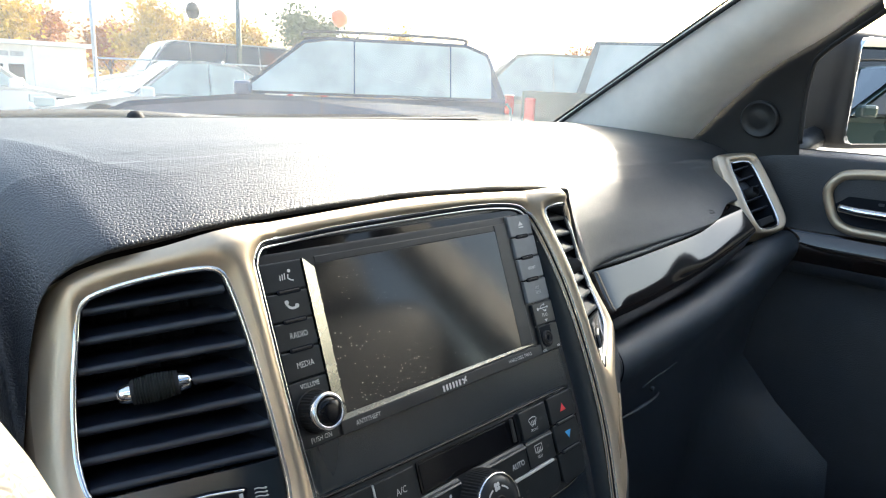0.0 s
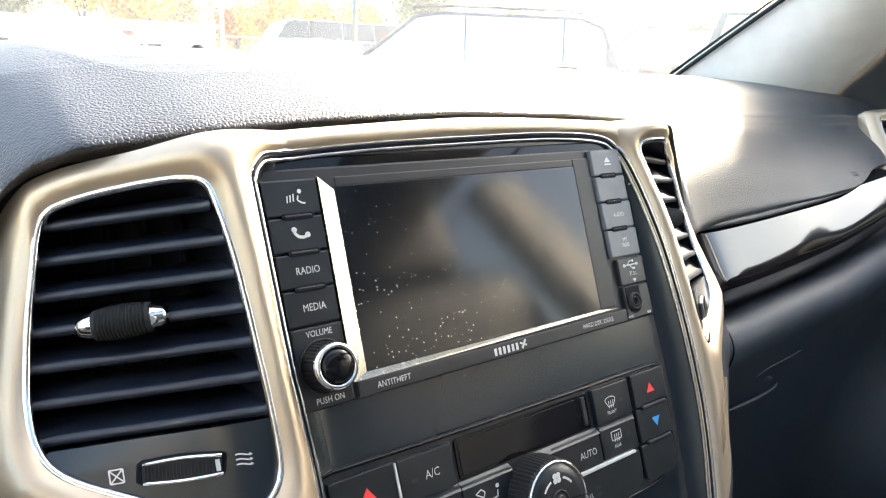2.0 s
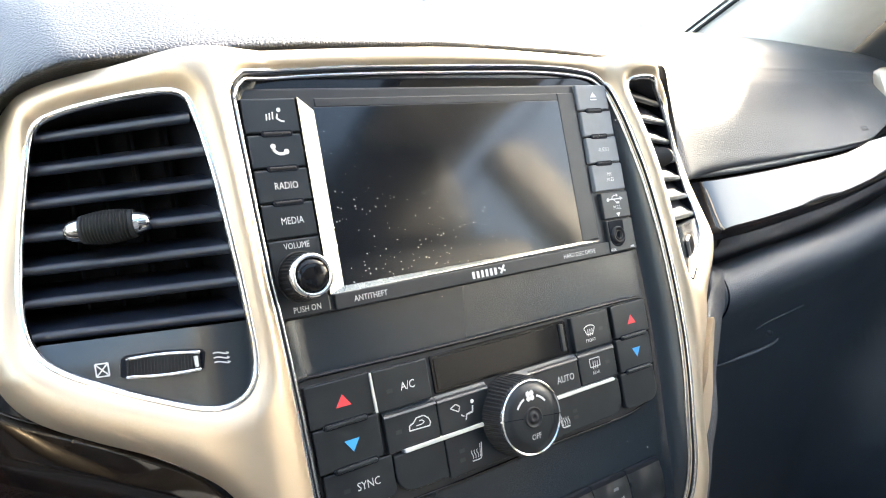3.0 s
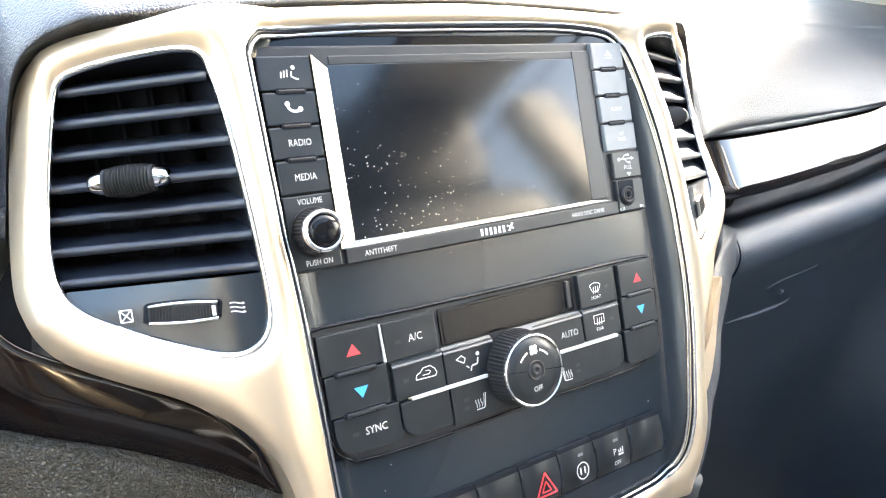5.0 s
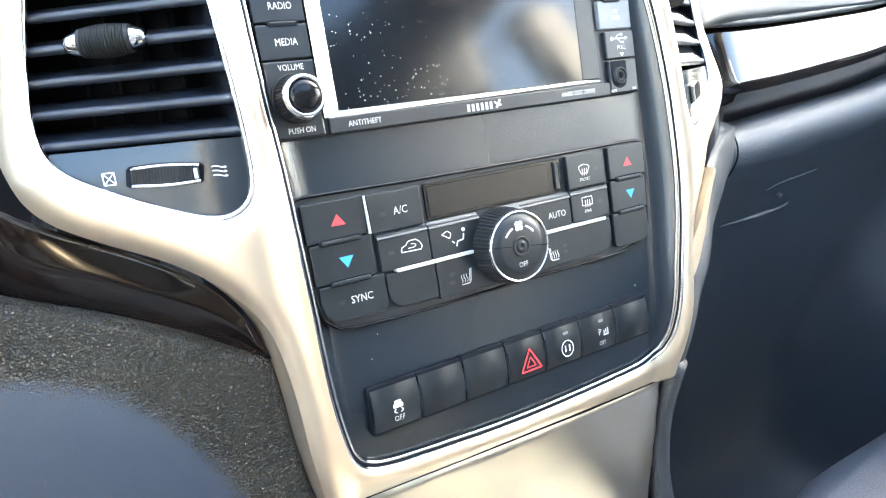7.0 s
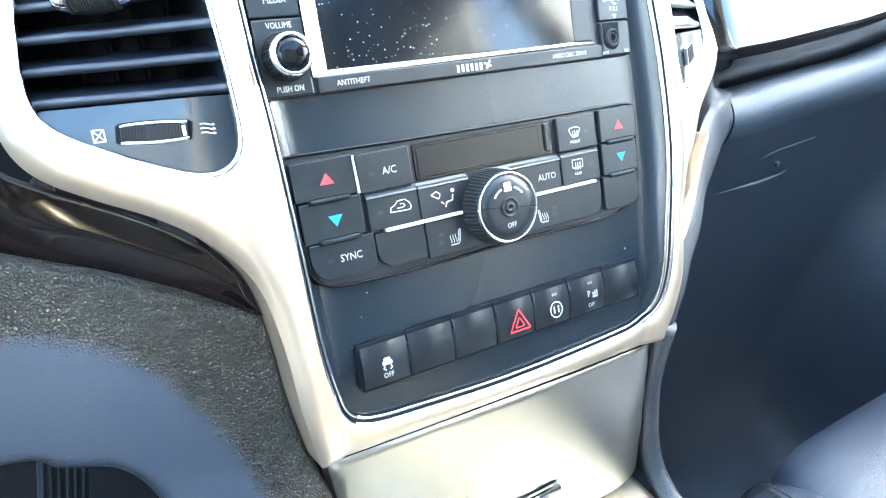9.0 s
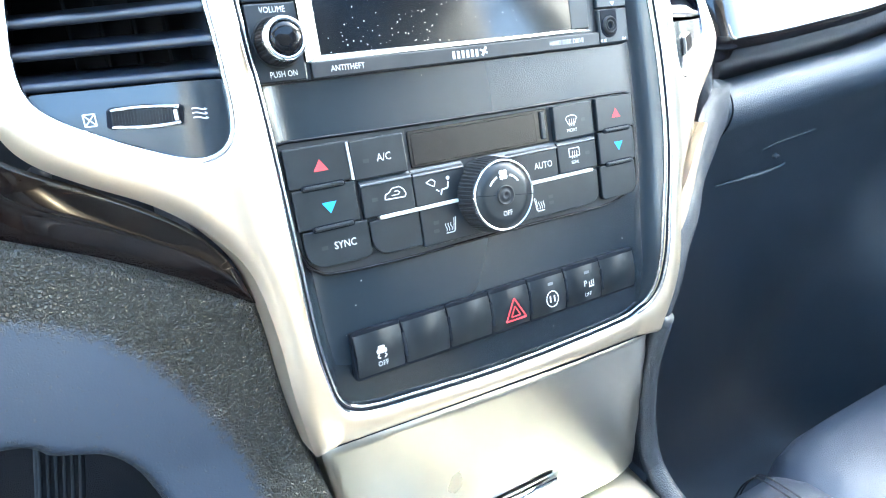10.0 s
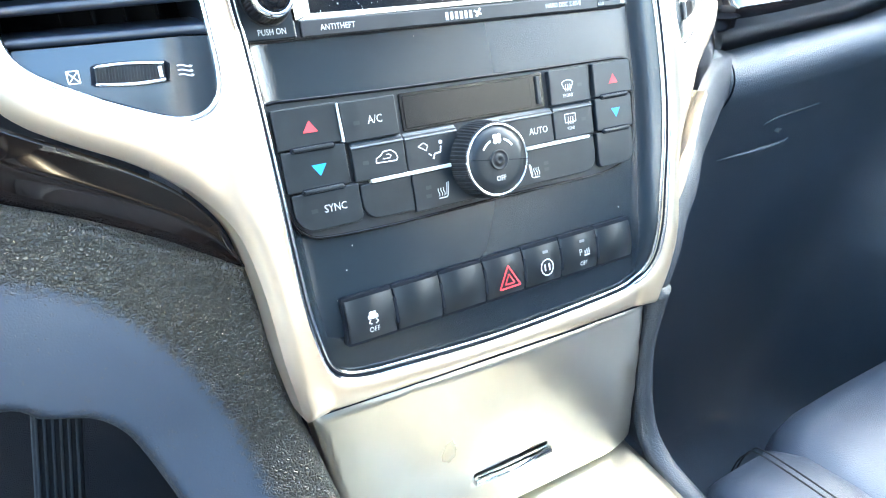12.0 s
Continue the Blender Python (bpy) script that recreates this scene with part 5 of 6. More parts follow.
# ---- side vent at the passenger's end ----
side = thing("side_air_vent", "satin silver framed air vent at the end of the dashboard", "air vent", W, "air vents in the dashboard")
O, PHI = Vector((0.69, 0.085, -0.002)), radians(18)
VM = Matrix(((math.cos(PHI), 0.0, 0.0, O.x), (-math.sin(PHI) * 0.8, 0.8, 0.6, O.y), (math.sin(PHI) * 0.6, -0.6, 0.8, O.z), (0, 0, 0, 1)))
V_OUT = mm([(-23, 61), (-12, 66), (36, 58), (47, 48), (46, 7), (39, -41), (30, -56), (15, -60), (-19, -53), (-30, -46), (-37, -24), (-32, 22)], 4)
V_IN = mm([(-8, 48), (5, 49), (24, 46), (32, 36), (29, -3), (25, -35), (19, -50), (6, -53), (-15, -49), (-20, -40), (-19, -12), (-13, 24)], 4)


def sided(me, name, parent, label=""):
    me.transform(VM)
    return part(name, me, parent, label)


sided(sheet("frame", ccw(V_OUT), [ccw(V_IN)], lambda x, z, d: -0.008 + 0.007 * np.clip(1 - d / 0.008, 0, 1) ** 2, SILVER, 0.0025, 0.03), "frame", side, "satin silver frame")
sided(tube("chrome_rim", np.stack([V_IN[:, 0], 0 * V_IN[:, 0] - 0.0022, V_IN[:, 1]], 1), 0.0016, CHROME, closed=True), "chrome_rim", side)
V_HOLE = offset(ccw(V_IN), 0.0010)
sided(grid("housing", [[(x, d, z) for x, z in np.vstack([V_HOLE, V_HOLE[:1]])] for d in (-0.003, 0.012, 0.031)], DARK), "housing", side)
sided(sheet("back_wall", ccw(V_IN), [], lambda x, z, d: 0.03 + 0 * x, DARK, 0.006, 0.002), "back_wall", side)
for k in range(6):
    z = 0.040 - 0.0155 * k
    near = V_IN[np.abs(V_IN[:, 1] - z) < 0.009][:, 0]
    if len(near) > 1:
        sided(box("slat", near.min() + 0.001, near.max() - 0.001, 0.002, 0.018, z - 0.001, z + 0.0012, SLAT, 0.0005, 1), "slat", side)
sided(lathe("slide_knob", [(0.006, -0.007), (0.008, -0.004), (0.008, 0.004), (0.006, 0.007)], RUBBER, 18, center=((V_IN[:, 0].max() + V_IN[:, 0].min()) / 2, 0, 0.002)), "slide_knob", side)
sided(box("thumbwheel", V_IN[:, 0].mean() - 0.018, V_IN[:, 0].mean() + 0.012, -0.002, 0.01, -0.046, -0.036, RUBBER, 0.002), "thumbwheel", side)

# ---- passenger's door, pillar, screen, roof, shell of the cabin ----
door_r = thing("passenger_door", "black passenger door with a silver-framed handle recess and dark veneer", "car door", W)
xs = 0.765
prof = spline([(0.775, 0.060), (0.757, 0.056), (0.752, 0.045), (0.755, 0.0), (0.760, -0.045), (0.752, -0.06), (0.748, -0.09), (0.757, -0.11), (0.775, -0.16), (0.77, -0.7)], 4, False)
rows = [[(x, y, z) for x, z in prof] for y in np.linspace(0.16, -0.85, 14)]
part("door_panel", grid("door_panel", rows, VINYL), door_r, "black grained door panel")
rows = [[(x - 0.004, y, z) for x, z in ((0.760, -0.048), (0.752, -0.058), (0.748, -0.075), (0.752, -0.092))] for y in np.linspace(0.10, -0.6, 12)]
part("veneer_strip", grid("veneer_strip", rows, WOOD), door_r, "glossy dark veneer strip")


def yz(loop, x):
    return [(x, y, z) for y, z in loop]


ring = spline([(0.006, 0.012), (-0.004, 0.028), (-0.02, 0.035), (-0.06, 0.038), (-0.12, 0.036), (-0.135, 0.02), (-0.138, -0.02), (-0.12, -0.038), (-0.06, -0.040), (-0.025, -0.038), (-0.008, -0.028), (0.002, -0.008)], 4)
handle = part("handle_bezel", tube("handle_bezel", yz(ring, 0.752), 0.0065, SILVER, closed=True, sides=10), door_r, "satin silver handle surround")
rows = [yz(ring * s + (1 - s) * ring.mean(0), x) for s, x in ((1, 0.752), (0.95, 0.756), (0.6, 0.7545), (0.05, 0.7545))]
part("handle_recess", grid("handle_recess", [r + r[:1] for r in rows], DARK), handle)
part("pull_lever", tube("pull_lever", spline([(0.749, -0.012, -0.010), (0.744, -0.04, -0.012), (0.744, -0.09, -0.012), (0.75, -0.125, -0.01)], 5, False), 0.006, CHROME), handle, "chrome door release lever")
# sail panel with a round tweeter
SAIL_TOP = [(0.748, 0.217, 0.045), (0.748, 0.19, 0.085), (0.744, 0.153, 0.132), (0.739, 0.117, 0.165), (0.733, 0.080, 0.190), (0.726, 0.046, 0.211), (0.713, 0.002, 0.236), (0.705, -0.027, 0.250)]
SAIL_EDGE = [(0.754, 0.050, 0.045), (0.752, 0.051, 0.069), (0.748, 0.052, 0.115), (0.745, 0.051, 0.140), (0.740, 0.047, 0.166), (0.735, 0.040, 0.183), (0.722, 0.008, 0.207), (0.705, -0.033, 0.233)]
part("sail_panel", grid("sail_panel", [[Vector(a).lerp(Vector(b), v) for v in (0, 0.33, 0.67, 1)] for a, b in zip(SAIL_TOP, SAIL_EDGE)], RUBBER), door_r, "black mirror sail panel")
tw = lathe("tweeter", [(0.026, 0.0), (0.026, -0.006), (0.023, -0.008), (0.021, -0.004), (0.012, -0.006), (0.001, -0.007)], BLACK, 30)
tw.transform(pose(0.749, 0.107, 0.099, 0, 0, -90) @ Matrix.Rotation(radians(8), 4, "X"))
part("tweeter", tw, door_r, "round black tweeter grille")
part("window_seal", tube("window_seal", spline(SAIL_EDGE[1:] + [(0.67, -0.14, 0.31), (0.645, -0.28, 0.41), (0.64, -0.85, 0.43)], 5, False), 0.0032, RUBBER), door_r)
glass = part("window_pane", solid("window_pane", [(0.768, 0.045, 0.058), (0.768, -0.85, 0.058), (0.65, -0.85, 0.43), (0.65, -0.28, 0.41), (0.68, -0.14, 0.31), (0.712, -0.033, 0.233)], [[0, 1, 2, 3, 4, 5]], PANE, False), door_r, "clear side window")
glass.visible_shadow = False

pillar = thing("a_pillar_trim", "pale grey cloth-covered windscreen pillar trim", "pillar trim", W)
rows = []
inner = spline([(0.685, 0.405, 0.070), (0.68, 0.40, 0.080), (0.645, 0.234, 0.178), (0.605, 0.090, 0.255), (0.55, -0.10, 0.355), (0.50, -0.26, 0.43)], 6, False)
outer = spline([(0.750, 0.222, 0.032), (0.743, 0.195, 0.068), (0.733, 0.107, 0.158), (0.712, 0.010, 0.220), (0.665, -0.15, 0.335), (0.62, -0.30, 0.44)], 6, False)
rows = []
for a, b in zip(inner, outer):
    out = []
    for v in np.linspace(0, 1, 12):
        p = a * (1 - v) + b * v
        swell = math.sin(math.pi * v ** 1.35) ** 0.8 * 0.052
        out.append((p[0] - swell * 0.92, p[1] - swell * 0.35, p[2] - 0.10 * swell))
    rows.append(out)
part("cloth_panel", grid("cloth_panel", rows, CLOTH), pillar)
part("screen_seal", tube("screen_seal", inner + (-0.006, -0.008, -0.003), 0.0028, RUBBER), pillar, "black windscreen seal")

pillar_l = thing("a_pillar_trim", "pale grey cloth-covered windscreen pillar trim", "pillar trim", W)
part("cloth_panel", grid("cloth_panel", [[(-x, y, z) for x, y, z in r] for r in rows], CLOTH), pillar_l)

shell = thing("cabin_shell", "pale headliner and dark lower cabin of the parked car", "car cabin", W, kind="structure")


def roof_z(x, y):
    return 0.435 + 0.06 * smooth01((-0.24 - y) / 0.5) + 0.03 * (1 - (x / 0.66) ** 2)


# headliner in strips round the sunroof
SUNROOF = (-0.39, 0.39, -0.86, -0.34)
for xa, xb, ya, yb in ((-0.66, 0.66, -0.24, -0.34), (-0.66, -0.39, -0.34, -0.86), (0.39, 0.66, -0.34, -0.86), (-0.66, 0.66, -0.86, -1.05), (-0.66, 0.66, -1.05, -1.8)):
    for nm, up, mt in (("headliner", 0.0, CLOTH), ("roof_skin", 0.03, WHITE_PAINT)):
        rows = [[(x, y, roof_z(x, y) + up) for x in np.linspace(xa, xb, 9)] for y in np.linspace(ya, yb, 6)]
        part(nm, grid(nm, rows, mt), shell)
sunroof = thing("sunroof", "tinted glass sunroof with a black frame", "sunroof", W)
xa, xb, ya, yb = SUNROOF
ring = [(x, y) for x, y in ([(x, yb) for x in np.linspace(xa, xb, 12)] + [(xb, y) for y in np.linspace(yb, ya, 8)][1:] + [(x, ya) for x in np.linspace(xb, xa, 12)][1:] + [(xa, y) for y in np.linspace(ya, yb, 8)][1:-1])]
part("frame", grid("frame", [[(x, y, roof_z(x, y) + d) for x, y in ring + ring[:1]] for d in (0.0, 0.031)], BLACK), sunroof, "black sunroof frame")
pane = part("glass_pane", grid("glass_pane", [[(x, y, roof_z(x, y) + 0.026) for x in np.linspace(xa, xb, 9)] for y in np.linspace(yb, ya, 6)], SUNGLASS), sunroof, "tinted glass")
pane.visible_shadow = False
part("cabin_floor", grid("cabin_floor", [[(x, y, z) for x in (-0.80, -0.3, 0.3, 0.80)] for y, z in ((0.60, 0.05), (0.58, -0.35), (0.45, -0.62), (0.2, -0.74), (-2.0, -0.74))], CARPET), shell)
part("firewall", grid("firewall", [[(x, 0.62, z) for z in (-0.75, 0.075)] for x in (-0.82, 0.82)], CARPET), shell)
part("rear_wall", grid("rear_wall", [[(x, -1.8, z) for z in (-0.75, 0.10)] for x in (-0.80, 0.80)], CARPET), shell)
part("driver_sill", box("driver_sill", -0.84, -0.76, -1.0, 0.6, -0.78, -0.62, BLACK, 0.02), shell)
# unseen driver's door panel, added to keep low light off the stack
part("driver_door_lower", grid("driver_door_lower", [[(-0.79, y, z) for z in (-0.75, 0.058)] for y in (0.45, -0.85)], VINYL), shell)
part("rear_door_lower", grid("rear_door_lower", [[(0.79, y, z) for z in (-0.75, 0.058)] for y in (-0.85, -2.0)], VINYL), shell)
part("door_sill", grid("door_sill", [[(0.80, y, z) for z in (-0.75, 0.06)] for y in (0.62, -0.2)], VINYL), shell)
for s in (-1, 1):
    me = box("b_pillar", *(sorted((s * 0.78, s * 0.68))), -0.96, -0.88, -0.02, 0.48, CLOTH, 0.01)
    me.transform(Matrix(((1, 0, 0, 0), (0, 1, -0.364, 0.347), (0, 0, 1, 0), (0, 0, 0, 1))))      # leans back
    part("b_pillar", me, shell)
    part("c_pillar", box("c_pillar", *(sorted((s * 0.78, s * 0.66))), -1.85, -1.70, 0.0, 0.50, CLOTH, 0.01), shell)

# rear panes out of view, added and tinted to cut light from behind
for s in (-1, 1):
    part("rear_side_window", grid("rear_side_window", [[(s * 0.775, y, 0.05), (s * 0.70, y, 0.49)] for y in (-0.97, -1.75)], PRIVACY), shell, "dark privacy glass")
part("tailgate_window", grid("tailgate_window", [[(x, -1.80, 0.09), (x * 0.9, -1.72, 0.53)] for x in (-0.78, 0.78)], PRIVACY), shell, "dark privacy glass")

screen = thing("windscreen", "dusty clear windscreen of the parked car", "windscreen", W)
rows = []
for t in np.linspace(0, 1, 8):
    row = []
    for u in np.linspace(-1, 1, 13):
        half = 0.664 * (1 - t) + 0.47 * t
        y = (0.41 + 0.10 * (1 - u * u)) * (1 - t) + (-0.26 + 0.05 * (1 - u * u)) * t
        row.append((u * half, y, 0.068 * (1 - t) + 0.435 * t))
    rows.append(row)
g = part("glass_pane", grid("glass_pane", rows, DUSTY), screen)
g.visible_shadow = False
for end, nxt in ((0, 1), (-1, -2)):
    part("frit_band", grid("frit_band", [[Vector(r[end]) + Vector((0, -0.002, 0)), Vector(r[end]).lerp(Vector(r[nxt]), 0.06) + Vector((0, -0.002, 0))] for r in rows], BLACK), screen, "black printed glass edge")
sun_sensor = thing("sun_sensor", "small black domed light sensor on the dashboard", "light sensor", W)
me = lathe("dome", [(0.0115, 0.006), (0.0115, 0.0), (0.0095, -0.006), (0.005, -0.0095), (0.0005, -0.0105)], RUBBER, 24)
me.transform(pose(-0.008, 0.385, 0.0835, -90, 0, 0) @ Matrix.Scale(0.7, 4))
part("dome", me, sun_sensor)

# ---- passenger's seat ----
seat = thing("passenger_seat", "dark blue-black leather passenger seat with stitched panels", "car seat", W)


def cushion(name, x0, x1, y0, y1, z0, z1, material, crown=0.02, r=0.035):
    """A padded block: rounded edges and a crowned top."""
    bm = bmesh.new()
    bmesh.ops.create_cube(bm, size=1)
    bmesh.ops.subdivide_edges(bm, edges=bm.edges[:], cuts=9, use_grid_fill=True)
    for v in bm.verts:
        p = v.co * 2
        k = max(abs(p.x), abs(p.y), abs(p.z))
        q = Vector([math.copysign(abs(c) ** 1.0, c) for c in p])
        n = (abs(q.x) ** 7 + abs(q.y) ** 7 + abs(q.z) ** 7) ** (1 / 7)
        q = q / n * k
        z = (z0 + z1) / 2 + q.z * (z1 - z0) / 2
        if q.z > 0:
            z += crown * (1 - q.x ** 2) * (1 - q.y ** 2)
        v.co = ((x0 + x1) / 2 + q.x * (x1 - x0) / 2, (y0 + y1) / 2 + q.y * (y1 - y0) / 2, z)
    me = bpy.data.meshes.new(name)
    bm.to_mesh(me)
    bm.free()
    me.materials.append(material)
    me.shade_smooth()
    return me


part("cushion", cushion("cushion", 0.230, 0.60, -0.66, -0.098, -0.50, -0.340, LEATHER), seat, "leather seat cushion")
part("side_bolster", cushion("side_bolster", 0.166, 0.262, -0.66, -0.114, -0.52, -0.340, LEATHER, 0.010), seat, "stitched side bolster")
part("side_bolster", cushion("side_bolster", 0.575, 0.68, -0.66, -0.125, -0.52, -0.338, LEATHER, 0.010), seat, "stitched side bolster")
part("backrest", cushion("backrest", 0.18, 0.66, -0.86, -0.64, -0.45, 0.26, LEATHER), seat, "leather backrest")
part("headrest", cushion("headrest", 0.29, 0.55, -0.84, -0.68, 0.265, 0.48, LEATHER), seat, "leather headrest")
part("seat_base", box("seat_base", 0.20, 0.64, -0.70, -0.18, -0.74, -0.46, BLACK, 0.02), seat)
for d in (0.0, 0.006):
    part("seam_stitch", tube("seam_stitch", spline([(0.214 + d, -0.1135, -0.385), (0.214 + d, -0.118, -0.354), (0.214 + d, -0.138, -0.3405), (0.214 + d, -0.25, -0.3300), (0.214 + d, -0.5, -0.3285)], 6, False), 0.0007, RUBBER), seat)

# unseen driver's seat, added so the gloss trim and display reflect darkness
driver_seat = copy_thing(seat, W @ Matrix.Translation((-0.84, -0.10, 0)))
driver_seat.name = "driver_seat"
tagged(driver_seat, "dark blue-black leather driver seat with stitched panels")
# unseen bench, added for dark reflections in the radio screen
bench = thing("rear_seat", "dark leather rear bench seat", "car seat", W)
part("cushion", cushion("cushion", -0.66, 0.66, -1.75, -1.22, -0.55, -0.32, LEATHER), bench)
part("backrest", cushion("backrest", -0.66, 0.66, -1.79, -1.62, -0.40, 0.24, LEATHER), bench)

# ---- steering wheel, pedals ----
wheel = thing("steering_wheel", "pale leather-rimmed steering wheel", "steering wheel", W)
WM = pose(-0.425, -0.175, 0.0, -25, 0, 0)
t = np.linspace(0, 2 * np.pi, 72, endpoint=False)
me = tube("rim", [(0.190 * math.cos(a), 0, 0.190 * math.sin(a)) for a in t], 0.015, TAN, closed=True, sides=14)
me.transform(WM)
part("rim", me, wheel)
for a in (0, 180, 250, 290):
    c, s = math.cos(radians(a)), math.sin(radians(a))
    me = tube("spoke", [(0.05 * c, 0.03, 0.05 * s), (0.12 * c, 0.022, 0.12 * s), (0.185 * c, 0.0, 0.185 * s)], 0.013, SILVER)
    me.transform(WM)
    part("spoke", me, wheel)
me = lathe("hub", [(0.075, 0.06), (0.078, 0.03), (0.07, 0.005), (0.03, -0.005), (0.001, -0.006)], BLACK, 40)
me.transform(WM)
part("hub", me, wheel)

pedal = thing("accelerator_pedal", "black ribbed accelerator pedal in the footwell", "pedal", W)
PM = pose(-0.236, 0.20, -0.44, -18, 12, 0)
me = box("pad", -0.019, 0.019, 0.0, 0.012, -0.10, 0.075, PEDAL, 0.003)
me.transform(PM)
part("pad", me, pedal)
for k in range(6):
    me = box("rib", -0.0165 + k * 0.006, -0.0135 + k * 0.006, -0.004, 0.002, -0.095, 0.07, PEDAL, 0.001, 1)
    me.transform(PM)
    part("rib", me, pedal)
me = tube("arm", [(0, 0.01, 0.06), (0, 0.05, 0.16), (0, 0.12, 0.26)], 0.01, BLACK)
me.transform(PM)
part("arm", me, pedal)

# ---- outside: the car lot ----
MIRROR = mat("mirror_silver", (0.85, 0.86, 0.87), 0.01, metal=1.0)
# ground colour raised well above asphalt to throw light into the cabin
BOUNCE_GROUND = mat("pale_lot_ground", (0.38, 0.36, 0.33), 0.9, grain=("noise", 60, 0.6, 0.01), blotch=0.3, blotch_scale=0.6)
BLUE_PAINT = mat("blue_car_paint", (0.02, 0.055, 0.13), 0.25, coat=1.0, blotch=0.15, blotch_scale=2)
TAN_PAINT = mat("tan_car_paint", (0.50, 0.46, 0.38), 0.3, coat=0.5, blotch=0.05, blotch_scale=2)
GREEN_PAINT = mat("dark_green_car_paint", (0.03, 0.05, 0.045), 0.28, coat=0.7, blotch=0.1, blotch_scale=2)
TINT = mat("tinted_glass", (0.03, 0.035, 0.04), 0.05, coat=0.3)
# opaque pale colour stands in for glare and daylight through parked cars' windows
PALE_TINT = mat("pale_glass", (0.42, 0.46, 0.42), 0.12, coat=0.3, blotch=0.2, blotch_scale=3)
TYRE = mat("tyre_rubber", (0.02, 0.02, 0.02), 0.8, blotch=0.2)
ALLOY = mat("alloy", (0.5, 0.5, 0.52), 0.3, metal=0.9)
TAIL = mat("tail_lamp_red", (0.55, 0.02, 0.02), 0.15, coat=0.5)
BALLOON = mat("orange_rubber", (0.75, 0.22, 0.10), 0.4, blotch=0.1)
WALL = mat("white_wall", (0.75, 0.74, 0.70), 0.8, grain=("noise", 30, 0.2, 0.01), blotch=0.08, blotch_scale=2)
STEEL = mat("galvanised_steel", (0.45, 0.46, 0.47), 0.45, metal=0.8, blotch=0.15, blotch_scale=5)
BARK = mat("bark", (0.10, 0.075, 0.055), 0.9, grain=("noise", 25, 0.8, 0.02), blotch=0.3, blotch_scale=6)
LEAF_Y = mat("yellow_leaves", (0.55, 0.36, 0.06), 0.6, blotch=0.4, blotch_scale=1.5)
LEAF_O = mat("orange_leaves", (0.45, 0.20, 0.06), 0.6, blotch=0.4, blotch_scale=1.5)
LEAF_G = mat("olive_leaves", (0.10, 0.12, 0.05), 0.6, blotch=0.4, blotch_scale=1.5)

ground = tagged(new("ground", grid("ground", [[(x, y, 0) for y in np.linspace(-400, 900, 14)] for x in np.linspace(-600, 600, 13)], BOUNCE_GROUND)), "car lot ground, lightened to bounce light into the cabin", "ground", kind="structure")


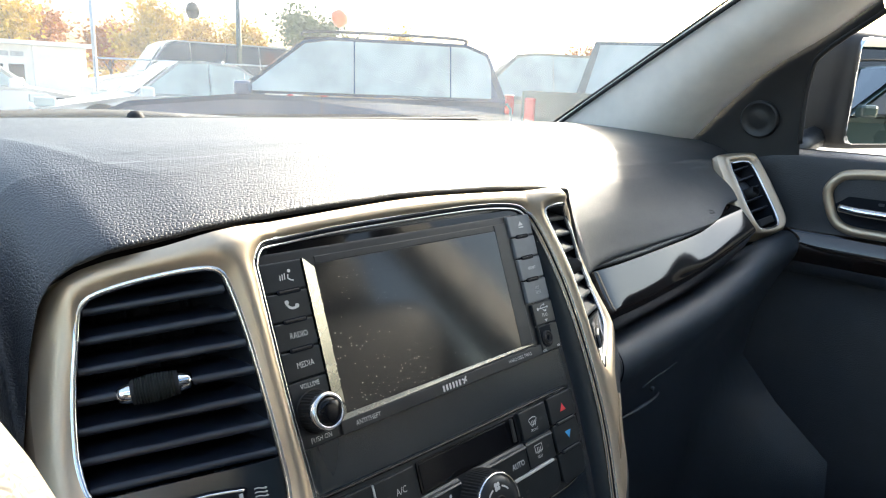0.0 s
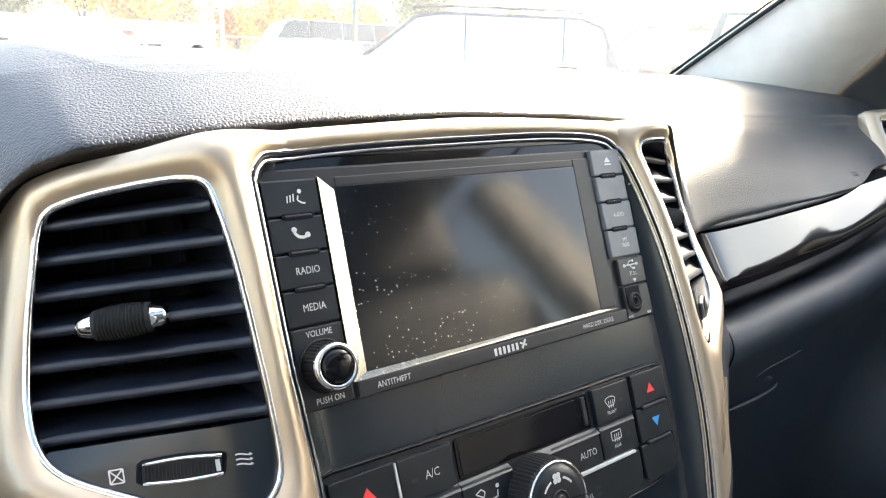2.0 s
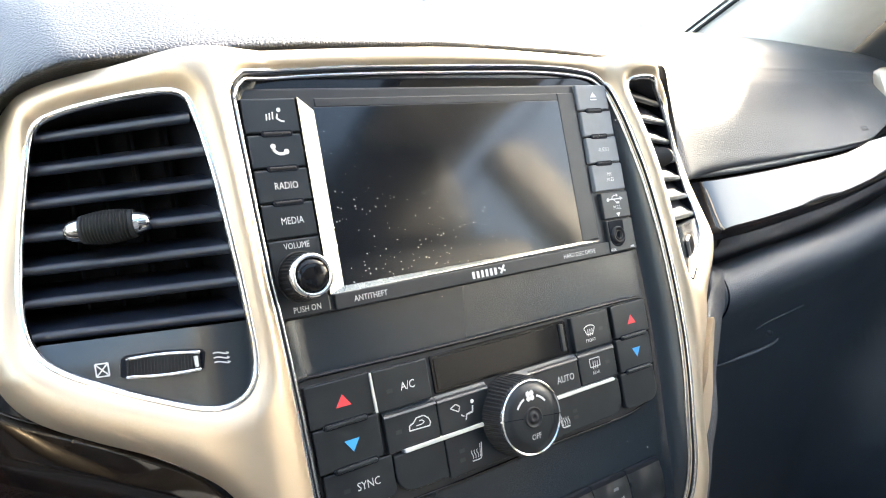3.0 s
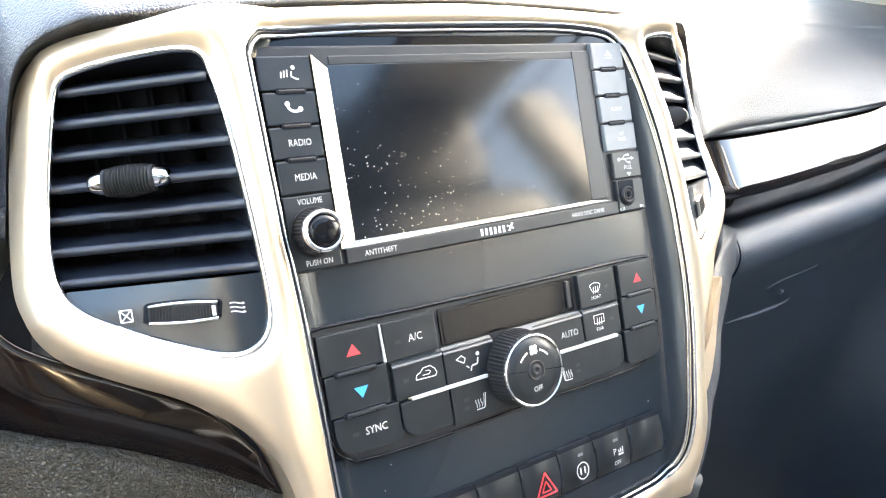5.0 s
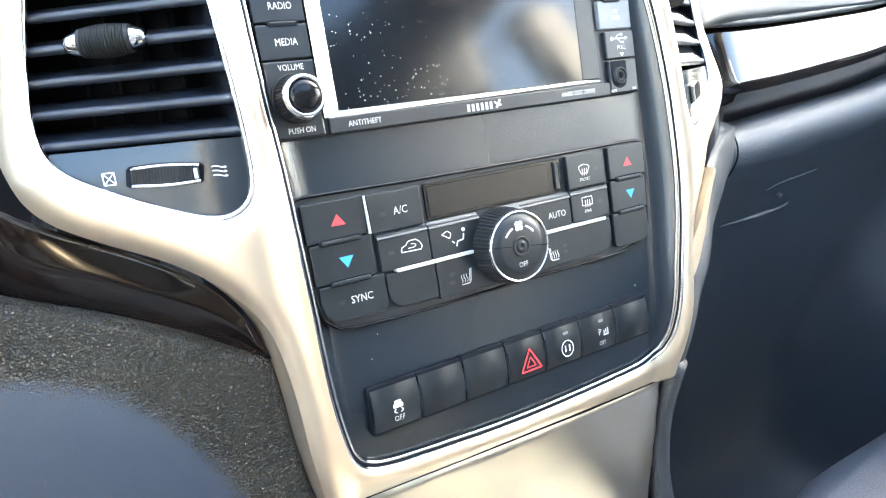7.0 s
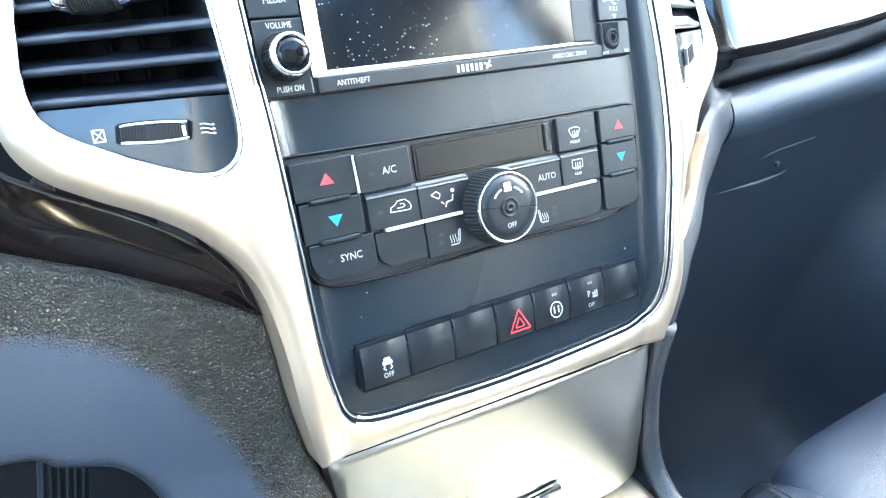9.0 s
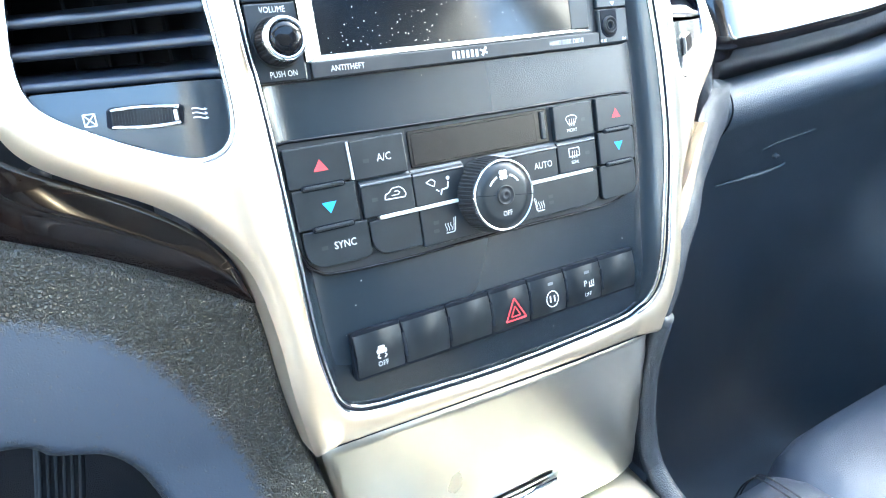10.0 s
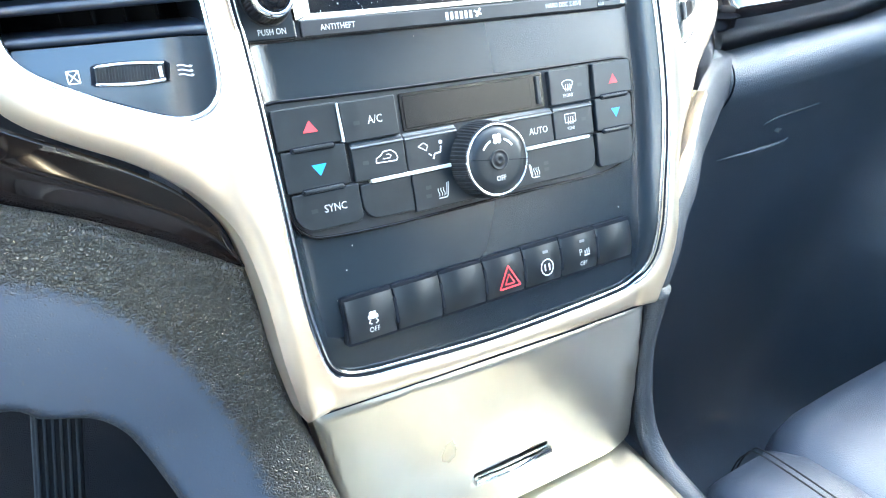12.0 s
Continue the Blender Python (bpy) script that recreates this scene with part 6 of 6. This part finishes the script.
def car(name, label, m, paint, kind="suv", length=4.75, width=1.86, height=1.72, glass=TINT, rails=False):
    """A parked vehicle: nose towards +x, wheels on z = 0."""
    L, H, w = length / 2, height, width / 2
    belt = 0.60 * H
    v = thing(name, label, "car", m, "parked vehicles")
    lower = {"suv": [(-L, 0.45), (-L + 0.02, 0.95), (-L + 0.08, belt), (L - 1.42, belt - 0.02), (L - 0.25, belt - 0.14), (L - 0.03, 0.78), (L, 0.45), (L - 0.1, 0.28), (-L + 0.1, 0.28)],
             "sedan": [(-L, 0.45), (-L + 0.03, 0.85), (-L + 0.1, belt + 0.03), (-L + 0.8, belt + 0.04), (L - 1.35, belt), (L - 0.3, belt - 0.18), (L - 0.03, 0.65), (L, 0.42), (L - 0.1, 0.24), (-L + 0.1, 0.24)],
             "van": [(-L, 0.45), (-L, 1.0), (-L + 0.03, belt), (L - 1.2, belt), (L - 0.2, belt - 0.2), (L, 0.8), (L, 0.42), (L - 0.1, 0.3), (-L + 0.1, 0.3)],
             "pickup": [(-L, 0.55), (-L + 0.02, 1.18), (-L + 1.7, 1.18), (-L + 1.72, belt), (L - 1.5, belt), (L - 0.2, belt - 0.12), (L, 0.85), (L, 0.5), (L - 0.1, 0.36), (-L + 0.1, 0.4)]}[kind]
    upper = {"suv": [(-L + 0.08, belt), (-L + 0.32, H - 0.10), (-L + 0.6, H), (-0.12, H), (0.18, H - 0.05), (L - 1.42, belt)],
             "sedan": [(-L + 0.75, belt + 0.03), (-L + 1.5, H - 0.06), (-0.2, H), (0.2, H - 0.02), (L - 1.35, belt)],
             "van": [(-L + 0.03, belt), (-L + 0.15, H - 0.05), (-L + 0.4, H), (L - 1.9, H), (L - 1.7, H - 0.08), (L - 1.15, belt)],
             "pickup": [(-L + 1.75, belt), (-L + 1.95, H - 0.04), (0.1, H), (0.45, H - 0.05), (L - 1.5, belt)]}[kind]

    def slab(nm, prof, half0, half1, z0, z1, material):
        prof = ccw(np.array(prof, float))
        n = len(prof)
        verts = []
        for inset, s in ((0.12, -1), (0.03, -1), (0, -1), (0, 1), (0.03, 1), (0.12, 1)):
            loop = offset(prof, inset * 0.5)
            for x, z in loop:
                half = half0 + (half1 - half0) * np.clip((z - z0) / (z1 - z0), 0, 1)
                verts.append((x, s * (half - inset * 0.6), z))
        faces = [[k * n + i, k * n + (i + 1) % n, (k + 1) * n + (i + 1) % n, (k + 1) * n + i] for k in range(5) for i in range(n)]
        faces += [list(range(n)), [5 * n + i for i in range(n)][::-1]]
        return solid(nm, verts, faces, material, False)

    part("body", slab("body", lower, w, w, 0, 1, paint), v)
    cab = part("roof", slab("roof", upper, w - 0.04, w - 0.20, belt, H, paint), v)
    u = np.array(upper)
    x0, x1 = u[:, 0].min(), u[:, 0].max()
    gap = {"suv": (0.22, 0.58), "sedan": (0.28, 0.52), "van": (0.28, 0.5, 0.72), "pickup": (0.1, 0.48)}[kind]
    shrunk = offset(ccw(u), 0.040)
    for s in (-1, 1):
        cuts = [0.06] + list(gap) + [0.985]
        for a, b in zip(cuts[:-1], cuts[1:]):
            xa, xb = x0 + (x1 - x0) * a + 0.008, x0 + (x1 - x0) * b - 0.008
            poly = [p for p in shrunk]
            # clip the shrunk side outline between xa and xb
            for lim, keep in ((xa, 1), (xb, -1)):
                res = []
                for p, q in zip(poly, poly[1:] + poly[:1]):
                    ip, iq = keep * (p[0] - lim) >= 0, keep * (q[0] - lim) >= 0
                    if ip:
                        res.append(p)
                    if ip != iq:
                        tt = (lim - p[0]) / (q[0] - p[0])
                        res.append(p + tt * (q - p))
                poly = res
                if not poly:
                    break
            if len(poly) < 3:
                continue
            vv = []
            for x, z in poly:
                half = w - 0.04 - 0.16 * np.clip((z - belt) / (H - belt), 0, 1) + 0.006
                vv.append((x, s * half, z))
            part("side_window", solid("side_window", vv, [list(range(len(vv)))], glass, False), cab)
    hw = w - 0.16
    fx, bx = upper[-1], upper[-2]
    part("front_screen", solid("front_screen", [(fx[0] - 0.02, -hw, fx[1] + 0.05), (fx[0] - 0.02, hw, fx[1] + 0.05), (bx[0] + 0.08, hw - 0.08, bx[1] - 0.03), (bx[0] + 0.08, -hw + 0.08, bx[1] - 0.03)], [[0, 1, 2, 3]], glass, False), cab)
    a, b = upper[0], upper[1]
    part("rear_screen", solid("rear_screen", [(a[0] + 0.02, -hw, a[1] + 0.08), (a[0] + 0.02, hw, a[1] + 0.08), (b[0] - 0.03, hw - 0.1, b[1] - 0.04), (b[0] - 0.03, -hw + 0.1, b[1] - 0.04)], [[0, 1, 2, 3]], glass, False), cab)
    for x in (-L + 0.85, L - 0.9):
        for s in (-1, 1):
            wh = part("wheel", lathe("wheel", [(0.36, -0.11), (0.36, 0.08), (0.33, 0.11), (0.24, 0.11)], TYRE, 28), v)
            wh.data.transform(pose(x, s * (w - 0.10), 0.36, 0, 0, 0 if s > 0 else 180))
            rimd = part("wheel_rim", lathe("wheel_rim", [(0.24, 0.11), (0.22, 0.09), (0.08, 0.10), (0.02, 0.105)], ALLOY, 20), wh)
            rimd.data.transform(pose(x, s * (w - 0.10), 0.36, 0, 0, 0 if s > 0 else 180))
    for s in (-1, 1):
        part("tail_lamp", box("tail_lamp", -L - 0.015, -L + 0.10, s * (w - 0.08) - 0.05, s * (w - 0.08) + 0.05, 0.88, 1.12, TAIL, 0.02), v, "red tail lamp")
        part("headlamp", box("headlamp", L - 0.32, L - 0.04, s * (w - 0.2) - 0.13, s * (w - 0.2) + 0.13, 0.66, 0.80, PALE_TINT, 0.03), v)
        part("door_mirror", box("door_mirror", L - 1.62, L - 1.42, s * (w + 0.1) - 0.09, s * (w + 0.1) + 0.09, belt - 0.02, belt + 0.14, paint, 0.04), v)
        part("sill_seam", box("sill_seam", -0.03, -0.02, s * w - 0.004, s * w + 0.004, 0.4, belt, TYRE, 0), v)
        if rails:
            part("roof_rail", tube("roof_rail", spline([(-L + 0.6, s * (w - 0.25), H), (-L + 0.75, s * (w - 0.25), H + 0.06), (0.0, s * (w - 0.25), H + 0.06), (0.2, s * (w - 0.25), H)], 5, False), 0.018, TYRE), v)
    return v


EYE = Vector((-0.256, -0.259, 0))


def spot(az, dist, turn, z=0.0):
    """A place on the lot: degrees to the right of the car's nose, metres away, and the heading of the thing's nose."""
    a = radians(az)
    return pose(EYE.x + dist * math.sin(a), EYE.y + dist * math.cos(a), z, 0, 0, turn)


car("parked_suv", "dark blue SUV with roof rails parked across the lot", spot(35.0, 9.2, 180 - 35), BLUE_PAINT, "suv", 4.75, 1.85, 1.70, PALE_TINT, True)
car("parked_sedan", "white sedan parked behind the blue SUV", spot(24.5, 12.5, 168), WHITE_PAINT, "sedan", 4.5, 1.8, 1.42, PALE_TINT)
car("parked_van", "white passenger van parked along the fence", spot(25.5, 19.5, 170), WHITE_PAINT, "van", 5.2, 1.95, 2.02, TINT)
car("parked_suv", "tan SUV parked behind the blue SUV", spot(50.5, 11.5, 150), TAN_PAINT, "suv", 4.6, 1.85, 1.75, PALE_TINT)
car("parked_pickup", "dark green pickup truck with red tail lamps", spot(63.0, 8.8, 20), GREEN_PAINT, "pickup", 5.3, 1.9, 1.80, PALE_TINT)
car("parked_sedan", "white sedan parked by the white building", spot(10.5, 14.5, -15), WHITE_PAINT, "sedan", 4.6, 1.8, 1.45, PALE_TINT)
car("parked_suv", "dark SUV parked beside the passenger side", spot(107, 6.8, 190), GREEN_PAINT, "suv", 4.6, 1.8, 1.7, TINT)
car("parked_van", "dark passenger van standing behind the passenger side", spot(142, 11.5, 200), GREEN_PAINT, "van", 5.2, 1.95, 2.02, TINT)
car("parked_suv", "dark green SUV parked in the row behind", spot(130, 10.5, 195), GREEN_PAINT, "suv", 4.7, 1.85, 1.75, TINT, True)

house = thing("lot_office", "low white lot office with tall windows", "building", spot(8.5, 38, -8))
part("wall", box("wall", -12, 6.4, 0, 4, 0, 2.25, WALL, 0.03), house)
part("roof", box("roof", -12.3, 6.7, -0.4, 4.3, 2.25, 2.45, WALL, 0.03), house)
for x in (-6.6, -5.8, -3.9, -3.1, -1.6, -0.8, 0.53, 1.28, 2.58, 3.42):
    win = part("window", box("window", x - 0.34, x + 0.34, -0.05, 0.06, 0.30, 1.36, TINT, 0.01), house, "dark tall window")
    for dx in (-0.36, 0.36):
        part("window_frame", box("window_frame", x + dx - 0.045, x + dx + 0.045, -0.09, 0.02, 0.26, 1.42, WALL, 0.01), win)
for x in (-4.8, -2.3, 1.9, 4.2):
    part("pilaster", box("pilaster", x - 0.09, x + 0.09, -0.12, 0.02, 0.0, 2.25, WALL, 0.02), house)
for x, w, mt in ((2.25, 0.22, TAIL), (2.85, 0.30, STEEL), (3.50, 0.26, STEEL)):
    part("sign_bar", box("sign_bar", x - w, x + w, -0.06, 0.02, 1.72, 1.94, mt, 0.01), house)

fence = thing("chain_fence", "galvanised chain-link fence with steel posts", "fence", spot(26, 15.5, -24))
for k in range(6):
    part("post", tube("post", [(-2.0 + 2.4 * k, 0, 0), (-2.0 + 2.4 * k, 0, 1.50)], 0.028, STEEL), fence)
part("top_rail", tube("top_rail", [(-2.0, 0, 1.45), (10.0, 0, 1.45)], 0.018, STEEL), fence)
verts, faces = [], []
for k in range(125):
    for d in (1, -1):
        x = -2.0 + 0.096 * k
        a, b = np.array((x, 0.0, 0.75)), np.array((x + d * 0.7, 0.0, 1.45))
        for p in (a, b):
            verts += [p + (0.004, 0, 0), p + (-0.004, 0, 0), p + (0, 0.006, 0)]
        q = len(verts) - 6
        faces += [[q, q + 1, q + 4, q + 3], [q + 1, q + 2, q + 5, q + 4], [q + 2, q, q + 3, q + 5]]
part("wire_mesh", solid("wire_mesh", verts, faces, STEEL, False), fence)

for az, dist, h, label in ((18.6, 21, 4.2, "pale steel lamp post in the lot"), (28.8, 17, 3.7, "dark steel sign post in the lot")):
    pole = thing("lamp_post", label, "lamp post", spot(az, dist, 0))
    part("pole", tube("pole", [(0, 0, 0), (0, 0, h)], 0.06, STEEL if az < 20 else GREEN_PAINT), pole)
    part("base", box("base", -0.16, 0.16, -0.16, 0.16, 0, 0.3, WALL, 0.03), pole)
    if az > 20:
        part("sign_plate", box("sign_plate", -0.55, -0.08, -0.02, 0.02, h - 0.55, h - 0.15, WALL, 0.01), pole)
balloon = thing("balloon_marker", "round red-orange balloon tethered above the lot", "balloon", spot(36.6, 17.5, 0))
part("ball", lathe("ball", [(0.03, -0.30), (0.16, -0.24), (0.27, -0.08), (0.28, 0.06), (0.2, 0.2), (0.05, 0.27)], BALLOON, 24), balloon)
balloon.children[0].data.transform(pose(0, 0, 2.7, 90, 0, 0) @ Matrix.Scale(0.75, 4))
part("tether", tube("tether", [(0, 0, 0), (0, 0, 2.48)], 0.012, STEEL), balloon)

dark_ball = thing("dark_balloon", "small glossy black balloon tethered over the lot", "balloon", Matrix.Translation((1.673, 3.785, 0)))
part("ball", lathe("ball", [(0.005, -0.050), (0.026, -0.044), (0.038, -0.018), (0.039, 0.008), (0.028, 0.034), (0.006, 0.046)], GLOSS, 24), dark_ball)
dark_ball.children[0].data.transform(pose(0, 0, 1.562, 90, 0, 0) @ Matrix.Rotation(radians(38), 4, "Y"))
part("tether", tube("tether", [(0, 0, 0), (0, 0, 1.532)], 0.0002, RUBBER), dark_ball)


def tree(m, h, spread, leaf, seed, label, bare=0.0):
    """A tapered trunk with forked limbs and clumps of small leaf faces."""
    rng = random.Random(seed)
    v = thing("tree", label, "tree", m, "trees behind the lot")
    limbs, tips = [], []

    def grow(p, d, length, r, level):
        pts, q = [p], p
        for k in range(4):
            d = (d + Vector((rng.uniform(-0.18, 0.18), rng.uniform(-0.18, 0.18), 0.05))).normalized()
            q = q + d * length / 4
            pts.append(q)
        limbs.append((pts, r))
        if level < 3:
            for k in range(3 if level else 5):
                nd = (d + Vector((rng.uniform(-1, 1), rng.uniform(-1, 1), rng.uniform(-0.1, 0.6))) * 0.9).normalized()
                grow(pts[rng.choice((2, 3, 4))], nd, length * rng.uniform(0.5, 0.75), r * 0.5, level + 1)
        else:
            tips.extend(pts[1:])

    grow(Vector((0, 0, 0)), Vector((0, 0, 1)), h * 0.42, h * 0.022, 0)
    verts, faces = [], []
    for pts, r in limbs:
        me = tube("limb", [tuple(p) for p in pts], [r, r * 0.9, r * 0.75, r * 0.6, r * 0.5], BARK, sides=5)
        q = len(verts)
        verts += [tuple(x.co) for x in me.vertices]
        faces += [[q + k for k in f.vertices] for f in me.polygons]
        bpy.data.meshes.remove(me)
    part("trunk", solid("trunk", verts, faces, BARK), v)
    verts, faces = [], []
    for p in tips:
        if rng.random() < bare:
            continue
        for k in range(22):
            c = p + Vector((rng.gauss(0, 0.32), rng.gauss(0, 0.32), rng.gauss(0, 0.26))) * spread
            a = Vector((rng.uniform(-1, 1), rng.uniform(-1, 1), rng.uniform(-1, 1))).normalized() * rng.uniform(0.05, 0.11) * spread
            b = a.cross(Vector((rng.uniform(-1, 1), rng.uniform(-1, 1), rng.uniform(-1, 1)))).normalized() * rng.uniform(0.05, 0.09) * spread
            q = len(verts)
            verts += [c - a, c + b, c + a, c - b]
            faces.append([q, q + 1, q + 2, q + 3])
    part("crown", solid("crown", verts, faces, leaf, False), v)
    return v


rng = random.Random(4)
kinds = [(LEAF_Y, "tree with yellow autumn leaves"), (LEAF_O, "tree with orange autumn leaves"), (LEAF_G, "tree with dull olive leaves")]
for k, (az, dist, h, leaf) in enumerate(((-4, 46, 7, 0), (1, 44, 6.5, 0), (5, 48, 6.5, 2), (9, 44, 6.6, 0), (12.5, 44, 6.0, 0), (16, 46, 5.0, 1), (19.5, 48, 5.2, 1), (23, 44, 5.6, 0), (26, 47, 5.2, 0), (29.5, 45, 4.8, 0),
                                         (34.5, 40, 4.6, 2), (37, 42, 4.0, 2), (41, 50, 4.6, 0), (46, 52, 4.6, 0), (57, 55, 4.8, 1), (64, 50, 5, 0))):
    tree(spot(az, dist, rng.uniform(0, 360)), h, 1.35, kinds[leaf][0], k, kinds[leaf][1])
hedge = thing("far_hedge", "low band of autumn scrub behind the lot", "hedge", Matrix.Identity(4), kind="stuff")
verts, faces = [], []
for k in range(3500):
    az, d = radians(rng.uniform(-25, 100)), rng.uniform(50, 56)
    c = Vector((d * math.sin(az), d * math.cos(az), rng.uniform(0, 1) ** 1.4 * (2.2 + 0.8 * math.sin(az * 23))))
    a = Vector((rng.uniform(-1, 1), rng.uniform(-1, 1), rng.uniform(-1, 1))).normalized() * rng.uniform(0.25, 0.5)
    b = a.cross(Vector((rng.uniform(-1, 1), rng.uniform(-1, 1), rng.uniform(-1, 1)))).normalized() * rng.uniform(0.2, 0.4)
    q = len(verts)
    verts += [c - a, c + b, c + a, c - b]
    faces.append([q, q + 1, q + 2, q + 3])
part("scrub", solid("scrub", verts, faces, LEAF_Y, False), hedge)

# this car's own bonnet, wipers and door mirror
bonnet = thing("bonnet", "white bonnet of the parked car", "bonnet", W)
rows = []
for y in (0.50, 0.60, 0.9, 1.3, 1.6, 1.7):
    rows.append([(x, y - 0.12 * abs(x), 0.030 - 0.02 * (y - 0.5) - 0.25 * max(0, y - 1.3) + 0.02 * (1 - x * x)) for x in np.linspace(-0.82, 0.82, 13)])
# glare over the bonnet is put into its white; own paint unknown
part("panel", grid("panel", rows, WHITE_PAINT), bonnet)
part("cowl", box("cowl", -0.72, 0.72, 0.47, 0.60, 0.0, 0.055, RUBBER, 0.01), bonnet, "black cowl strip")
wiper = thing("wiper", "black windscreen wiper lying at the foot of the glass", "wiper", W)
part("blade", tube("blade", spline([(-0.14, 0.50, 0.0770), (-0.07, 0.52, 0.0785), (0.0, 0.54, 0.0785), (0.06, 0.555, 0.0765), (0.12, 0.565, 0.072)], 6, False), 0.0055, RUBBER), wiper)
part("arm", tube("arm", spline([(0.42, 0.60, 0.050), (0.2, 0.60, 0.066), (0.05, 0.575, 0.074)], 6, False), 0.007, BLACK), wiper)

mirror = thing("door_mirror", "dark door mirror housing outside the passenger window", "car mirror", W)
MM = pose(0.872, 0.045, 0.056, 0, 0, -17)
me = cushion("housing", 0.0, 0.26, 0.0, 0.10, 0.0, 0.175, RUBBER, 0.0)
me.transform(MM)
part("housing", me, mirror)
me = prism("mirror_glass", rounded(28, 248, 9, 166, 20), -0.003, 0.004, MIRROR, 0.0012)
me.transform(MM)
part("mirror_glass", me, mirror, "mirror glass")
part("arm", tube("arm", [(0.775, 0.08, 0.050), (0.90, 0.075, 0.075)], 0.018, BLACK), mirror)
